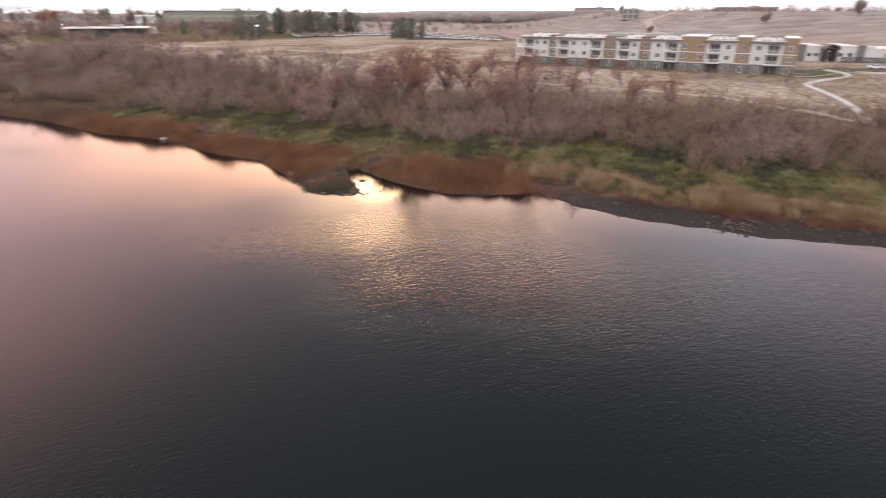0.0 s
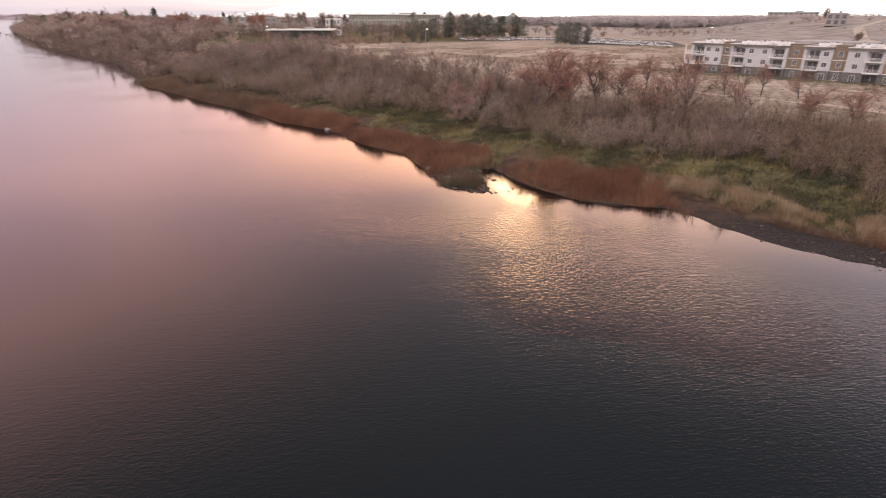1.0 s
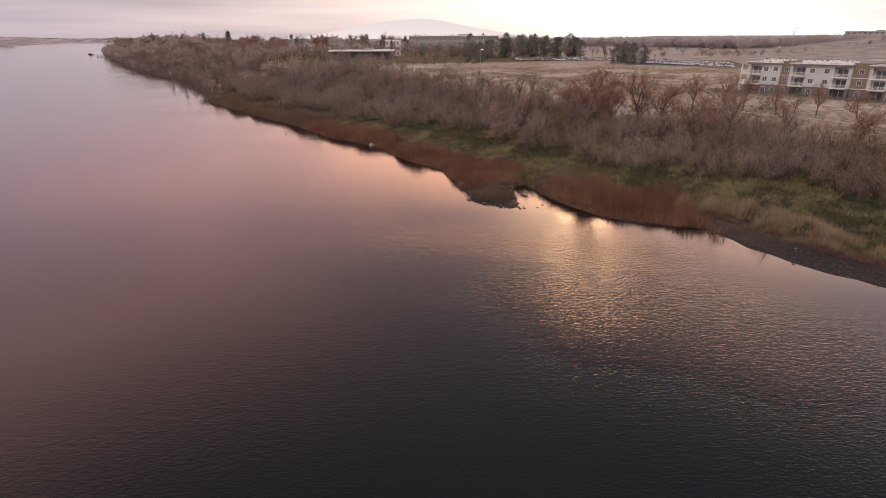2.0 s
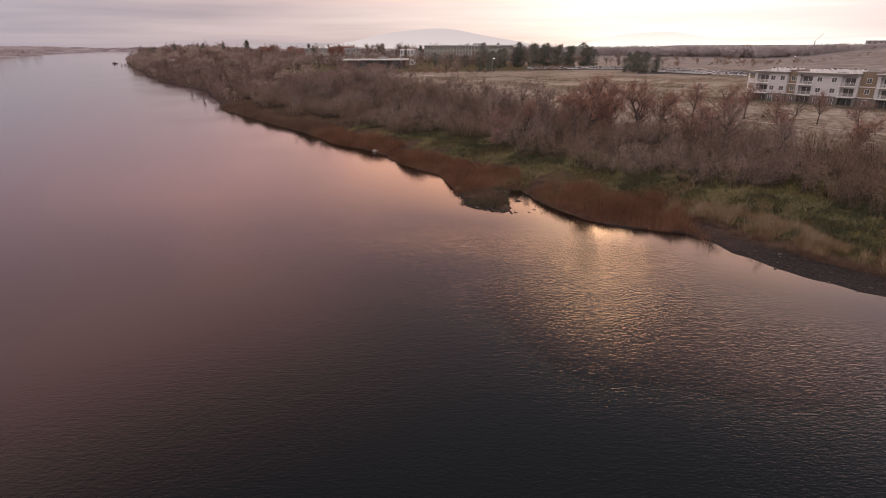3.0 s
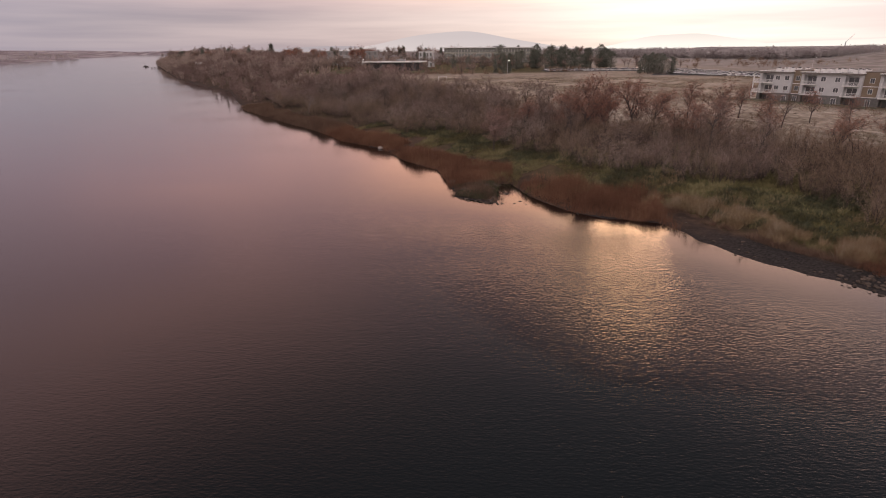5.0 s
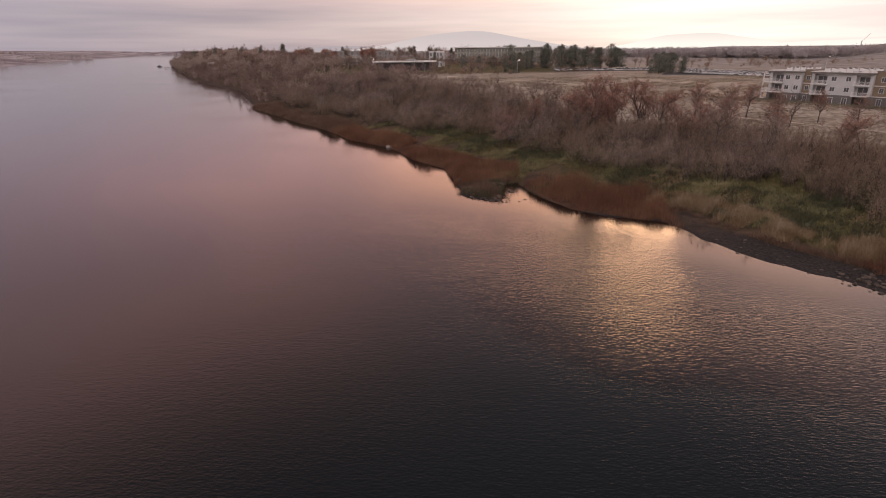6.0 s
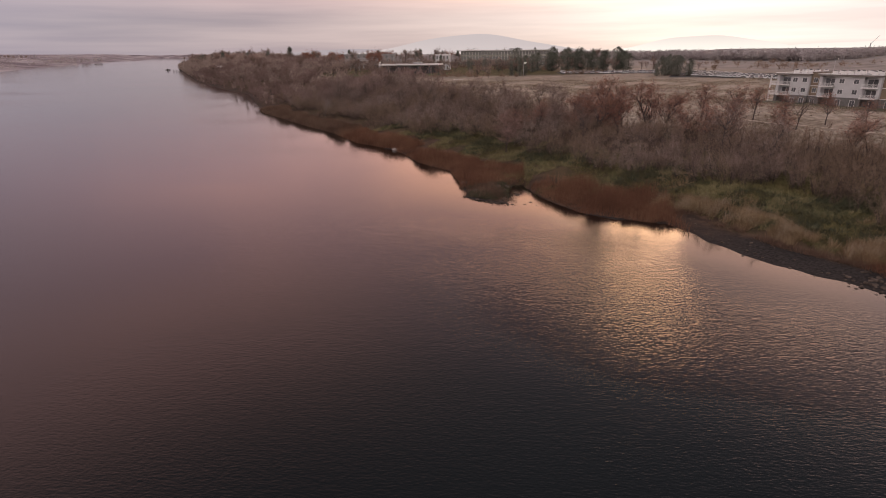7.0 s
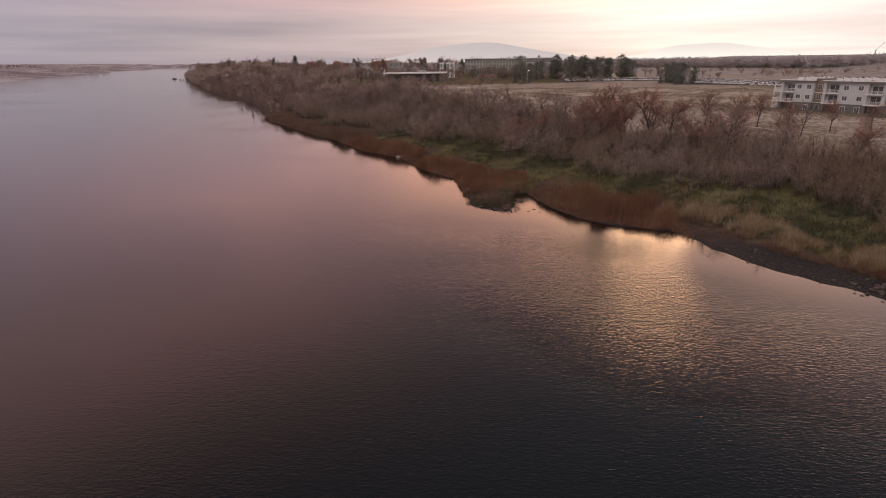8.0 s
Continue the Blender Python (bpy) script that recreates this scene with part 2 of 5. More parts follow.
def make_ground():
    """Bank and field: litter, grass, dry field and gravel laid out by the ground's own cover map."""
    m = bpy.data.materials.new("bank_soil")
    m.use_nodes = True
    nt = m.node_tree
    N, L = nt.nodes.new, nt.links.new
    p = nt.nodes["Principled BSDF"]
    p.inputs["Roughness"].default_value = 0.95
    p.inputs["Specular IOR Level"].default_value = 0.15
    tc = N("ShaderNodeTexCoord")

    def noise_node(scale, detail=5, stretch=None):
        n = N("ShaderNodeTexNoise")
        n.inputs["Scale"].default_value, n.inputs["Detail"].default_value = scale, detail
        if stretch:
            mp = N("ShaderNodeMapping")
            mp.inputs["Rotation"].default_value = (0, 0, radians(35))
            mp.inputs["Scale"].default_value = stretch
            L(tc.outputs["Object"], mp.inputs[0])
            L(mp.outputs[0], n.inputs["Vector"])
        else:
            L(tc.outputs["Object"], n.inputs["Vector"])
        return n.outputs["Fac"]

    def ramp(fac, *stops):
        r = N("ShaderNodeValToRGB")
        els = r.color_ramp.elements
        while len(els) < len(stops):
            els.new(0.5)
        for e, (pos, c) in zip(els, stops):
            e.position, e.color = pos, (*c, 1)
        L(fac, r.inputs[0])
        return r.outputs[0]

    def mix(f, a, b):
        x = N("ShaderNodeMix")
        x.data_type = "RGBA"
        L(f, x.inputs["Factor"])
        L(a, x.inputs["A"])
        L(b, x.inputs["B"])
        return x.outputs["Result"]

    cover = N("ShaderNodeVertexColor")
    cover.layer_name = "cover"
    sep = N("ShaderNodeSeparateColor")
    L(cover.outputs["Color"], sep.inputs[0])
    litter = ramp(noise_node(0.5), (0.35, (0.05, 0.032, 0.023)), (0.7, (0.12, 0.075, 0.052)))
    green = ramp(noise_node(0.35), (0.35, (0.055, 0.055, 0.024)), (0.55, (0.11, 0.095, 0.04)), (0.72, (0.19, 0.145, 0.07)))
    broad = ramp(noise_node(0.05, 7), (0.38, (0.20, 0.165, 0.12)), (0.5, (0.34, 0.278, 0.218)), (0.62, (0.50, 0.425, 0.345)))
    streaks = ramp(noise_node(0.7, 12), (0.38, (0.115, 0.093, 0.070)), (0.5, (0.245, 0.20, 0.156)), (0.64, (0.47, 0.405, 0.33)))
    blend = N("ShaderNodeMix")
    blend.data_type = "RGBA"
    blend.inputs["Factor"].default_value = 0.55
    L(broad, blend.inputs["A"])
    L(streaks, blend.inputs["B"])
    field = blend.outputs["Result"]
    gravel = ramp(noise_node(3.5), (0.35, (0.022, 0.018, 0.017)), (0.7, (0.06, 0.051, 0.047)))
    c = mix(sep.outputs["Red"], litter, green)
    c = mix(sep.outputs["Green"], c, field)
    # steppe's own brown, paled and greyed with distance haze
    steppe = ramp(noise_node(0.08, 10, (1, 0.7, 1)), (0.38, (0.22, 0.192, 0.173)), (0.52, (0.29, 0.258, 0.238)), (0.68, (0.37, 0.333, 0.308)))
    c = mix(sep.outputs["Blue"], c, gravel)
    c = mix(cover.outputs["Alpha"], c, steppe)
    # mauve haze over the opposite bank, put into the ground colour
    far_haze = N("ShaderNodeVertexColor")
    far_haze.layer_name = "far_haze"
    haze_tone = ramp(noise_node(0.012, 8, (1, 0.5, 1)), (0.38, (0.20, 0.165, 0.18)), (0.5, (0.30, 0.255, 0.27)), (0.6, (0.46, 0.41, 0.42)))
    c = mix(far_haze.outputs["Color"], c, haze_tone)
    L(c, p.inputs["Base Color"])
    b = N("ShaderNodeBump")
    b.inputs["Strength"].default_value, b.inputs["Distance"].default_value = 0.6, 0.15
    L(noise_node(1.4, 8), b.inputs["Height"])
    L(b.outputs[0], p.inputs["Normal"])
    return m


def glow(name, colour):
    m = bpy.data.materials.new(name)
    m.use_nodes = True
    nt = m.node_tree
    p = nt.nodes["Principled BSDF"]
    p.inputs["Base Color"].default_value = (0, 0, 0, 1)
    p.inputs["Emission Color"].default_value = (*colour, 1)
    p.inputs["Emission Strength"].default_value = 1.0
    p.inputs["Specular IOR Level"].default_value = 0
    return m


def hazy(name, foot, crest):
    """A far ridge whose glow carries painted haze, fading towards its foot."""
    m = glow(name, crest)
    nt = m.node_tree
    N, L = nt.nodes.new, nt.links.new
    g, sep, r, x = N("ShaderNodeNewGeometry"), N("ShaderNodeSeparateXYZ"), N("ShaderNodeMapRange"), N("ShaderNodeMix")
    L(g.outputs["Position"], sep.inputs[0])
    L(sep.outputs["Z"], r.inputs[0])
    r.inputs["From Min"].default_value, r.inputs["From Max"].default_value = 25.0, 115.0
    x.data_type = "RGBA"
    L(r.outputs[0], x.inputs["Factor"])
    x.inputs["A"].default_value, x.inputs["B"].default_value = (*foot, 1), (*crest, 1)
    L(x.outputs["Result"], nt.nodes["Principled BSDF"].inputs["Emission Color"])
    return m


M_WATER = make_water()
M_STEM = surface("dark_stems", [(0.045, 0.034, 0.03), (0.10, 0.078, 0.07)], 0.6, 0.9, 0, island=0.3)
M_GROUND = make_ground()
M_BARK = surface("grey_bark", [(0.07, 0.055, 0.05), (0.16, 0.13, 0.12)], 1.2, 0.9)
M_TWIG = surface("bare_twigs", [(0.168, 0.114, 0.095), (0.286, 0.205, 0.172), (0.424, 0.326, 0.275)], 0.13, 0.9, 0, island=0.25)
# pale bark colour near by; on trees farther off it also paints haze
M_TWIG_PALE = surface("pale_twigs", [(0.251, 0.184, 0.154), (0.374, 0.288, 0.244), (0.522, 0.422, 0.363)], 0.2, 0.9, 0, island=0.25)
M_RUST = surface("rust_leaves", [(0.23, 0.095, 0.068), (0.34, 0.155, 0.11), (0.44, 0.24, 0.18)], 0.3, 0.8, 0, island=0.3)
M_REED = surface("russet_reeds", [(0.125, 0.060, 0.038), (0.21, 0.102, 0.062), (0.31, 0.182, 0.112)], 0.14, 0.85, 0, island=0.2)
M_GRASS = surface("green_grass", [(0.052, 0.053, 0.024), (0.14, 0.124, 0.053), (0.31, 0.25, 0.125)], 0.12, 0.8, 0, island=0.18)
M_STRAW = surface("straw_grass", [(0.13, 0.083, 0.046), (0.285, 0.195, 0.11), (0.50, 0.385, 0.245)], 0.35, 0.8, 0, island=0.35)
M_PLUME = surface("pale_plumes", [(0.26, 0.195, 0.125), (0.37, 0.29, 0.205), (0.48, 0.40, 0.305)], 0.3, 0.8, 0, island=0.3)
# dark needles lightened and greyed here, since haze lies before every pine
M_PINE = surface("hazed_pine_needles", [(0.106, 0.112, 0.090), (0.175, 0.182, 0.147), (0.263, 0.269, 0.225)], 0.4, 0.8, 0, island=0.25)
M_STUCCO = surface("white_stucco", [(0.53, 0.525, 0.53), (0.64, 0.635, 0.635)], 0.4, 0.85, 0.1)
M_TAN = surface("tan_siding", [(0.235, 0.18, 0.13), (0.31, 0.24, 0.175)], 0.5, 0.8, 0.15)
M_STONE = surface("grey_stone_veneer", [(0.112, 0.108, 0.104), (0.241, 0.232, 0.22)], 1.5, 0.85, 0.5)
M_TRIM = surface("white_trim", [(0.749, 0.728, 0.707), (0.85, 0.832, 0.811)], 0.6, 0.6, 0.05)
M_ROOF = surface("grey_roofing", [(0.30, 0.29, 0.285), (0.42, 0.41, 0.40)], 0.3, 0.8, 0.1)
M_DARK = surface("dark_cladding", [(0.045, 0.04, 0.04), (0.085, 0.075, 0.075)], 0.4, 0.7, 0.1)
M_METAL = surface("galvanised_metal", [(0.45, 0.45, 0.45), (0.62, 0.62, 0.62)], 1.5, 0.45, 0.05, metal=0.6)
M_CONCRETE = surface("pale_concrete", [(0.42, 0.40, 0.375), (0.58, 0.56, 0.53)], 0.4, 0.85, 0.15)
M_ASPHALT = surface("asphalt", [(0.045, 0.044, 0.044), (0.085, 0.083, 0.08)], 0.3, 0.9, 0.2)
M_ROCK = surface("river_rock", [(0.045, 0.033, 0.026), (0.145, 0.108, 0.086)], 1.5, 0.8, 0.5, per_object=0.3)
M_LAWN = surface("lawn", [(0.045, 0.07, 0.02), (0.09, 0.11, 0.035)], 0.3, 0.9, 0.3)
# glass lightened for curtains behind it and haze painted in
M_GLASS = surface("window_glass", [(0.09, 0.092, 0.1), (0.15, 0.152, 0.16)], 0.5, 0.08, 0, spec=0.7)
M_TYRE = surface("rubber", [(0.015, 0.015, 0.015), (0.03, 0.03, 0.03)], 3, 0.8, 0.1)
M_PALEBARK = surface("bleached_wood", [(0.22, 0.18, 0.16), (0.38, 0.33, 0.30)], 1.5, 0.85, 0.2)
M_PINKTWIG = surface("pinkish_twigs", [(0.25, 0.155, 0.13), (0.35, 0.23, 0.195), (0.44, 0.31, 0.27)], 0.3, 0.9, 0, island=0.25)
M_BRAMBLE = surface("bramble_leaves", [(0.042, 0.048, 0.027), (0.075, 0.08, 0.045), (0.12, 0.12, 0.07)], 0.3, 0.7, 0, island=0.25)
M_SAGE = surface("sage_twigs", [(0.149, 0.115, 0.081), (0.31, 0.253, 0.178), (0.529, 0.448, 0.345)], 0.1, 0.9, 0, island=0.3)
M_DRYLAWN = surface("winter_grass", [(0.06, 0.065, 0.042), (0.12, 0.115, 0.075)], 0.25, 0.9, 0.3)
M_DIRT = surface("pale_dirt", [(0.34, 0.28, 0.22), (0.50, 0.43, 0.36)], 0.4, 0.9, 0.2)
M_OLIVE = surface("olive_panels", [(0.24, 0.24, 0.19), (0.36, 0.355, 0.29)], 0.2, 0.7, 0.1)
M_GREYWALL = surface("grey_render", [(0.24, 0.22, 0.21), (0.36, 0.33, 0.32)], 0.3, 0.85, 0.1)
M_PAINT = surface("car_paint", [(0.8, 0.8, 0.8), (0.05, 0.05, 0.055), (0.75, 0.75, 0.76), (0.25, 0.08, 0.07), (0.8, 0.8, 0.79), (0.14, 0.16, 0.2), (0.6, 0.6, 0.61), (0.84, 0.84, 0.84)], 0.2, 0.45, 0, spec=0.3, per_object=0.9)
M_CARGLASS = surface("car_glass", [(0.03, 0.032, 0.036), (0.06, 0.062, 0.068)], 0.5, 0.35, 0, spec=0.3)
M_LAMP = glow("lamp_glow", (4.0, 3.7, 3.2))
M_FASCIA = surface("fascia_boards", [(0.17, 0.15, 0.135), (0.25, 0.225, 0.205)], 0.5, 0.7, 0.1)
M_TWIG_BROWN = surface("brown_twigs", [(0.161, 0.107, 0.075), (0.270, 0.193, 0.141), (0.404, 0.300, 0.224)], 0.16, 0.9, 0, island=0.25)
# reflected sky is put into this pale glass colour, haze too
M_HALLGLASS = surface("sky_pale_glazing", [(0.16, 0.165, 0.155), (0.28, 0.285, 0.265)], 0.3, 0.12, 0, spec=0.7)
M_REED_DULL = surface("dull_reeds", [(0.105, 0.064, 0.046), (0.178, 0.112, 0.078), (0.275, 0.19, 0.138)], 0.14, 0.85, 0, island=0.2)
M_TUSSOCK = surface("yellow_green_grass", [(0.11, 0.103, 0.050), (0.235, 0.207, 0.10), (0.42, 0.36, 0.21)], 0.25, 0.8, 0, island=0.2)
M_TWIG_MAUVE = surface("mauve_twigs", [(0.149, 0.099, 0.088), (0.242, 0.167, 0.147), (0.352, 0.262, 0.231)], 0.05, 0.9, 0, island=0.2)
M_SCRUB = surface("rusty_scrub", [(0.10, 0.062, 0.045), (0.19, 0.12, 0.088), (0.33, 0.235, 0.18)], 0.12, 0.9, 0, island=0.3)
M_ORANGE = surface("ochre_siding", [(0.255, 0.185, 0.128), (0.335, 0.25, 0.178)], 0.5, 0.8, 0.15)
# haze before the farthest woods is mixed into this twig colour
M_TWIG_HAZE = surface("hazed_far_twigs", [(0.36, 0.31, 0.30), (0.48, 0.43, 0.42), (0.60, 0.55, 0.54)], 0.03, 0.9, 0, island=0.25)
# haze colours glow on these ridges, which take no light themselves
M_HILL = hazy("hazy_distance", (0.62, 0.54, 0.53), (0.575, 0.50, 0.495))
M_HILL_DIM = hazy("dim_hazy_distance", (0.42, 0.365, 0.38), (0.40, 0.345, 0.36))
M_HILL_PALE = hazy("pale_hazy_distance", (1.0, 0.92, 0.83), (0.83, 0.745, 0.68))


# ---- mesh helpers ----
def part(name, bm, material, parent=None, label=""):
    me = bpy.data.meshes.new(name)
    bm.to_mesh(me)
    bm.free()
    me.materials.append(material)
    ob = new(name, me)
    ob.parent = parent
    if label:
        tagged(ob, label)
    return ob


def soup(name, tris, material, parent=None):
    """One mesh object from an (n, 3, 3) array of triangles."""
    n = len(tris)
    me = bpy.data.meshes.new(name)
    me.vertices.add(3 * n)
    me.vertices.foreach_set("co", np.ascontiguousarray(tris, dtype=np.float32).ravel())
    me.loops.add(3 * n)
    me.loops.foreach_set("vertex_index", np.arange(3 * n, dtype=np.int32))
    me.polygons.add(n)
    me.polygons.foreach_set("loop_start", np.arange(0, 3 * n, 3, dtype=np.int32))
    me.update(calc_edges=True)
    me.materials.append(material)
    ob = new(name, me)
    ob.parent = parent
    return ob


def box(bm, x0, x1, y0, y1, z0, z1):
    v = [bm.verts.new((x, y, z)) for z in (z0, z1) for x, y in ((x0, y0), (x1, y0), (x1, y1), (x0, y1))]
    for f in ((3, 2, 1, 0), (4, 5, 6, 7), (0, 1, 5, 4), (1, 2, 6, 5), (2, 3, 7, 6), (3, 0, 4, 7)):
        bm.faces.new([v[i] for i in f])
    return bm


def boxes(*many):
    bm = bmesh.new()
    for b in many:
        box(bm, *b)
    return bm


# ---- plan ----
# our bank, from far upstream to downstream; land lies on its left
SHORE = np.array([(-1700, 4600), (-900, 2400), (-640, 1600), (-640, 1330), (-486, 1009), (-256, 567), (-182, 445), (-134, 376), (-82, 252),
                  (-52, 206), (-34, 181), (-22, 159), (-9, 146), (-1, 127), (7, 116), (9, 104), (9.6, 92.5), (17, 87), (24, 85), (34, 78.5),
                  (42, 74), (45.5, 63), (50.5, 54.5), (55, 49.5), (60, 44), (68, 36.5), (95, 8), (140, -40), (260, -190), (900, -1000)], float)
FAR_SHORE = np.array([(-300, -1500), (-480, -300), (-640, 500), (-752, 911), (-974, 1317), (-1220, 1860), (-1640, 2832), (-2500, 4700)], float)


CHANNEL = np.array([(20.4, 101), (20.6, 95), (21.3, 90.5), (22.8, 85), (24.5, 80)], float)
# right front corner of the apartment house, and the ways along and out of its front
HOUSE_CORNER, HOUSE_TURN = (167.4, 115.0), 123.98
HOUSE_AXES = ((math.cos(radians(HOUSE_TURN)), math.sin(radians(HOUSE_TURN))), (-math.sin(radians(HOUSE_TURN)), math.cos(radians(HOUSE_TURN))))


def line_distance(p, line):
    best = np.full(len(p), 1e9)
    for a, b in zip(line[:-1], line[1:]):
        ab = b - a
        t = np.clip(((p - a) @ ab) / (ab @ ab), 0, 1)
        best = np.minimum(best, np.hypot(*(p - a - t[:, None] * ab).T))
    return best


def in_river(p):
    poly = np.vstack([SHORE, FAR_SHORE[:1] * 0 + (900, -1600), FAR_SHORE, (-2100, 4700)])
    inside = np.zeros(len(p), bool)
    x, y = p.T
    for (x0, y0), (x1, y1) in zip(poly, np.roll(poly, -1, axis=0)):
        hit = (y0 > y) != (y1 > y)
        inside ^= hit & (x < (x1 - x0) * (y - y0) / (y1 - y0 + 1e-12) + x0)
    return inside


def smooth(x, a, b):
    t = np.clip((x - a) / (b - a), 0, 1)
    return t * t * (3 - 2 * t)


def waves(p, *terms):
    return sum(a * np.sin(p[:, 0] * kx + p[:, 1] * ky + ph) for a, kx, ky, ph in terms)


def patchy(p, size, seed):
    return waves(p, (1, 1 / size, 0.6 / size, seed), (1, -0.7 / size, 1.1 / size, seed * 2.3), (0.8, 1.7 / size, -1.3 / size, seed * 0.7)) / 2.8


def bank_distance(p):
    d1, d2 = line_distance(p, SHORE), line_distance(p, FAR_SHORE)
    wet = in_river(p)
    return np.where(wet, -np.minimum(d1, d2), d1), np.where(wet, -1, d2), d1 <= d2


def height(p):
    p = np.asarray(p, float).reshape(-1, 2)
    d, d2, ours = bank_distance(p)
    d = d + (0.55 * patchy(p, 1.6, 3) + 0.8 * patchy(p, 4.3, 8)) * (1 - smooth(np.abs(d), 4, 12)) * (np.abs(p[:, 1]) < 400)
    z = np.interp(d, [-40, -6, 0, 4, 12, 25, 45, 65, 95], [-3, -0.7, 0, 0.45, 1.2, 3.0, 6.2, 8.9, 9.6])
    other = np.interp(d2, [0, 15, 80, 220, 500, 900], [0, 1.5, 8, 22, 34, 36])
    z = np.where(ours | (d < 0), z, other)
    z = z + np.where(ours, 16 * smooth(p[:, 0] * 0.94 - p[:, 1] * 0.34, 165, 335), 0) * smooth(d, 60, 160)
    # narrow channel that cuts the islet off from the bank
    half = np.interp(p[:, 1], [84, 90, 96, 102], [3.4, 2.6, 1.7, 0.8])
    w = 1 - smooth(line_distance(p, CHANNEL) - half, 0, 1.8)
    z = z * (1 - w) - 0.3 * w
    bumps = waves(p, (0.16, 0.21, 0.13, 0.4), (0.12, -0.17, 0.33, 1.9), (0.07, 0.61, -0.47, 0.3), (0.05, 0.9, 0.8, 2.0))
    # level ground round the apartment house
    lx, ly = ((p - HOUSE_CORNER) @ np.array(HOUSE_AXES).T).T
    w = smooth(lx, -14, -4) * (1 - smooth(lx, 94, 106)) * smooth(ly, -40, -22) * (1 - smooth(ly, 7, 22))
    z = z * (1 - w) + np.interp(lx, [0, 90], [8.2, 8.9]) * w
    return z + bumps * smooth(d, 1, 14) * (1 - 0.7 * smooth(d, 50, 90)) + 0.12 * waves(p, (1, 0.031, 0.022, 1.0), (0.8, -0.017, 0.041, 0.2)) * smooth(d, 30, 90)


def z_at(x, y):
    return float(height([(x, y)])[0])


def graded(edges):
    out = []
    for a, b, step in edges:
        out.append(np.arange(a, b, step))
    out.append([edges[-1][1]])
    return np.concatenate(out)


def make_land():
    xs = graded([(-4900, -1500, 170), (-1500, -420, 30), (-420, -120, 8), (-120, -40, 3), (-40, 0, 1.4), (0, 70, 0.9), (70, 130, 1.4), (130, 300, 6), (300, 900, 30), (900, 4900, 200)])
    ys = graded([(-1500, -150, 90), (-150, 0, 8), (0, 25, 2.5), (25, 35, 1.4), (35, 115, 0.9), (115, 200, 1.4), (200, 420, 5), (420, 1000, 15), (1000, 2000, 40), (2000, 4900, 180)])
    X, Y = np.meshgrid(xs, ys)
    p = np.stack([X.ravel(), Y.ravel()], 1)
    z = height(p)
    nx, ny = len(xs), len(ys)
    i = (np.arange(ny - 1)[:, None] * nx + np.arange(nx - 1)).ravel()
    quads = np.stack([i, i + 1, i + nx + 1, i + nx], 1)
    me = bpy.data.meshes.new("ground")
    me.from_pydata(np.column_stack([p, z]).tolist(), [], quads.tolist())
    for poly in me.polygons:
        poly.use_smooth = True
    d, d2, ours = bank_distance(p)
    right = smooth(p[:, 0] - 0.3 * p[:, 1], 18, 30)
    wig = waves(p, (1, 0.23, 0.31, 0), (1, -0.41, 0.2, 1), (0.7, 0.8, 0.5, 2))
    green = (0.35 + 0.65 * right) * smooth(d + 2 * wig, 11 - 4 * right, 16) * (1 - smooth(d + 3 * wig, 34, 48))
    field = smooth(d + 3 * wig, 46, 62)
    campus = smooth(p[:, 1], 385, 420) * (1 - smooth(p[:, 0], 85, 125)) * (1 - smooth(p[:, 1], 900, 1000)) * (d > 60)
    green = np.maximum(green, 0.85 * campus)
    field = np.where(ours, field * (1 - campus), 1.0)
    # dull cut grass before the apartment house, building's shadow painted into the strip
    lx, ly = ((p - HOUSE_CORNER) @ np.array(HOUSE_AXES).T).T
    mown_shade = 0.7 * smooth(lx, -8, 0) * (1 - smooth(lx, 90, 98)) * smooth(ly, -12, -6) * (1 - smooth(ly, 12, 24))
    green, field = np.maximum(green, mown_shade), field * (1 - mown_shade)
    gravel = right * (1 - smooth(d + 0.8 * wig, 4.2, 6.6)) + (1 - right) * (1 - smooth(d, 0.3, 1.5))
    col = np.stack([green, field, np.clip(gravel, 0, 1), np.where(ours, smooth(p[:, 0] * 0.966 + p[:, 1] * 0.259, 250, 420), 0.75) * (d > 0)], 1)
    at = me.color_attributes.new("cover", "FLOAT_COLOR", "POINT")
    at.data.foreach_set("color", col.astype(np.float32).ravel())
    # opposite bank takes the painted haze in full
    over = np.repeat(np.where(ours, 0.0, 1.0)[:, None], 4, axis=1)
    at = me.color_attributes.new("far_haze", "FLOAT_COLOR", "POINT")
    at.data.foreach_set("color", over.astype(np.float32).ravel())
    me.materials.append(M_GROUND)
    tagged(new("ground", me), "river bank of bare soil, rough grass and dry winter field", "ground", kind="structure")


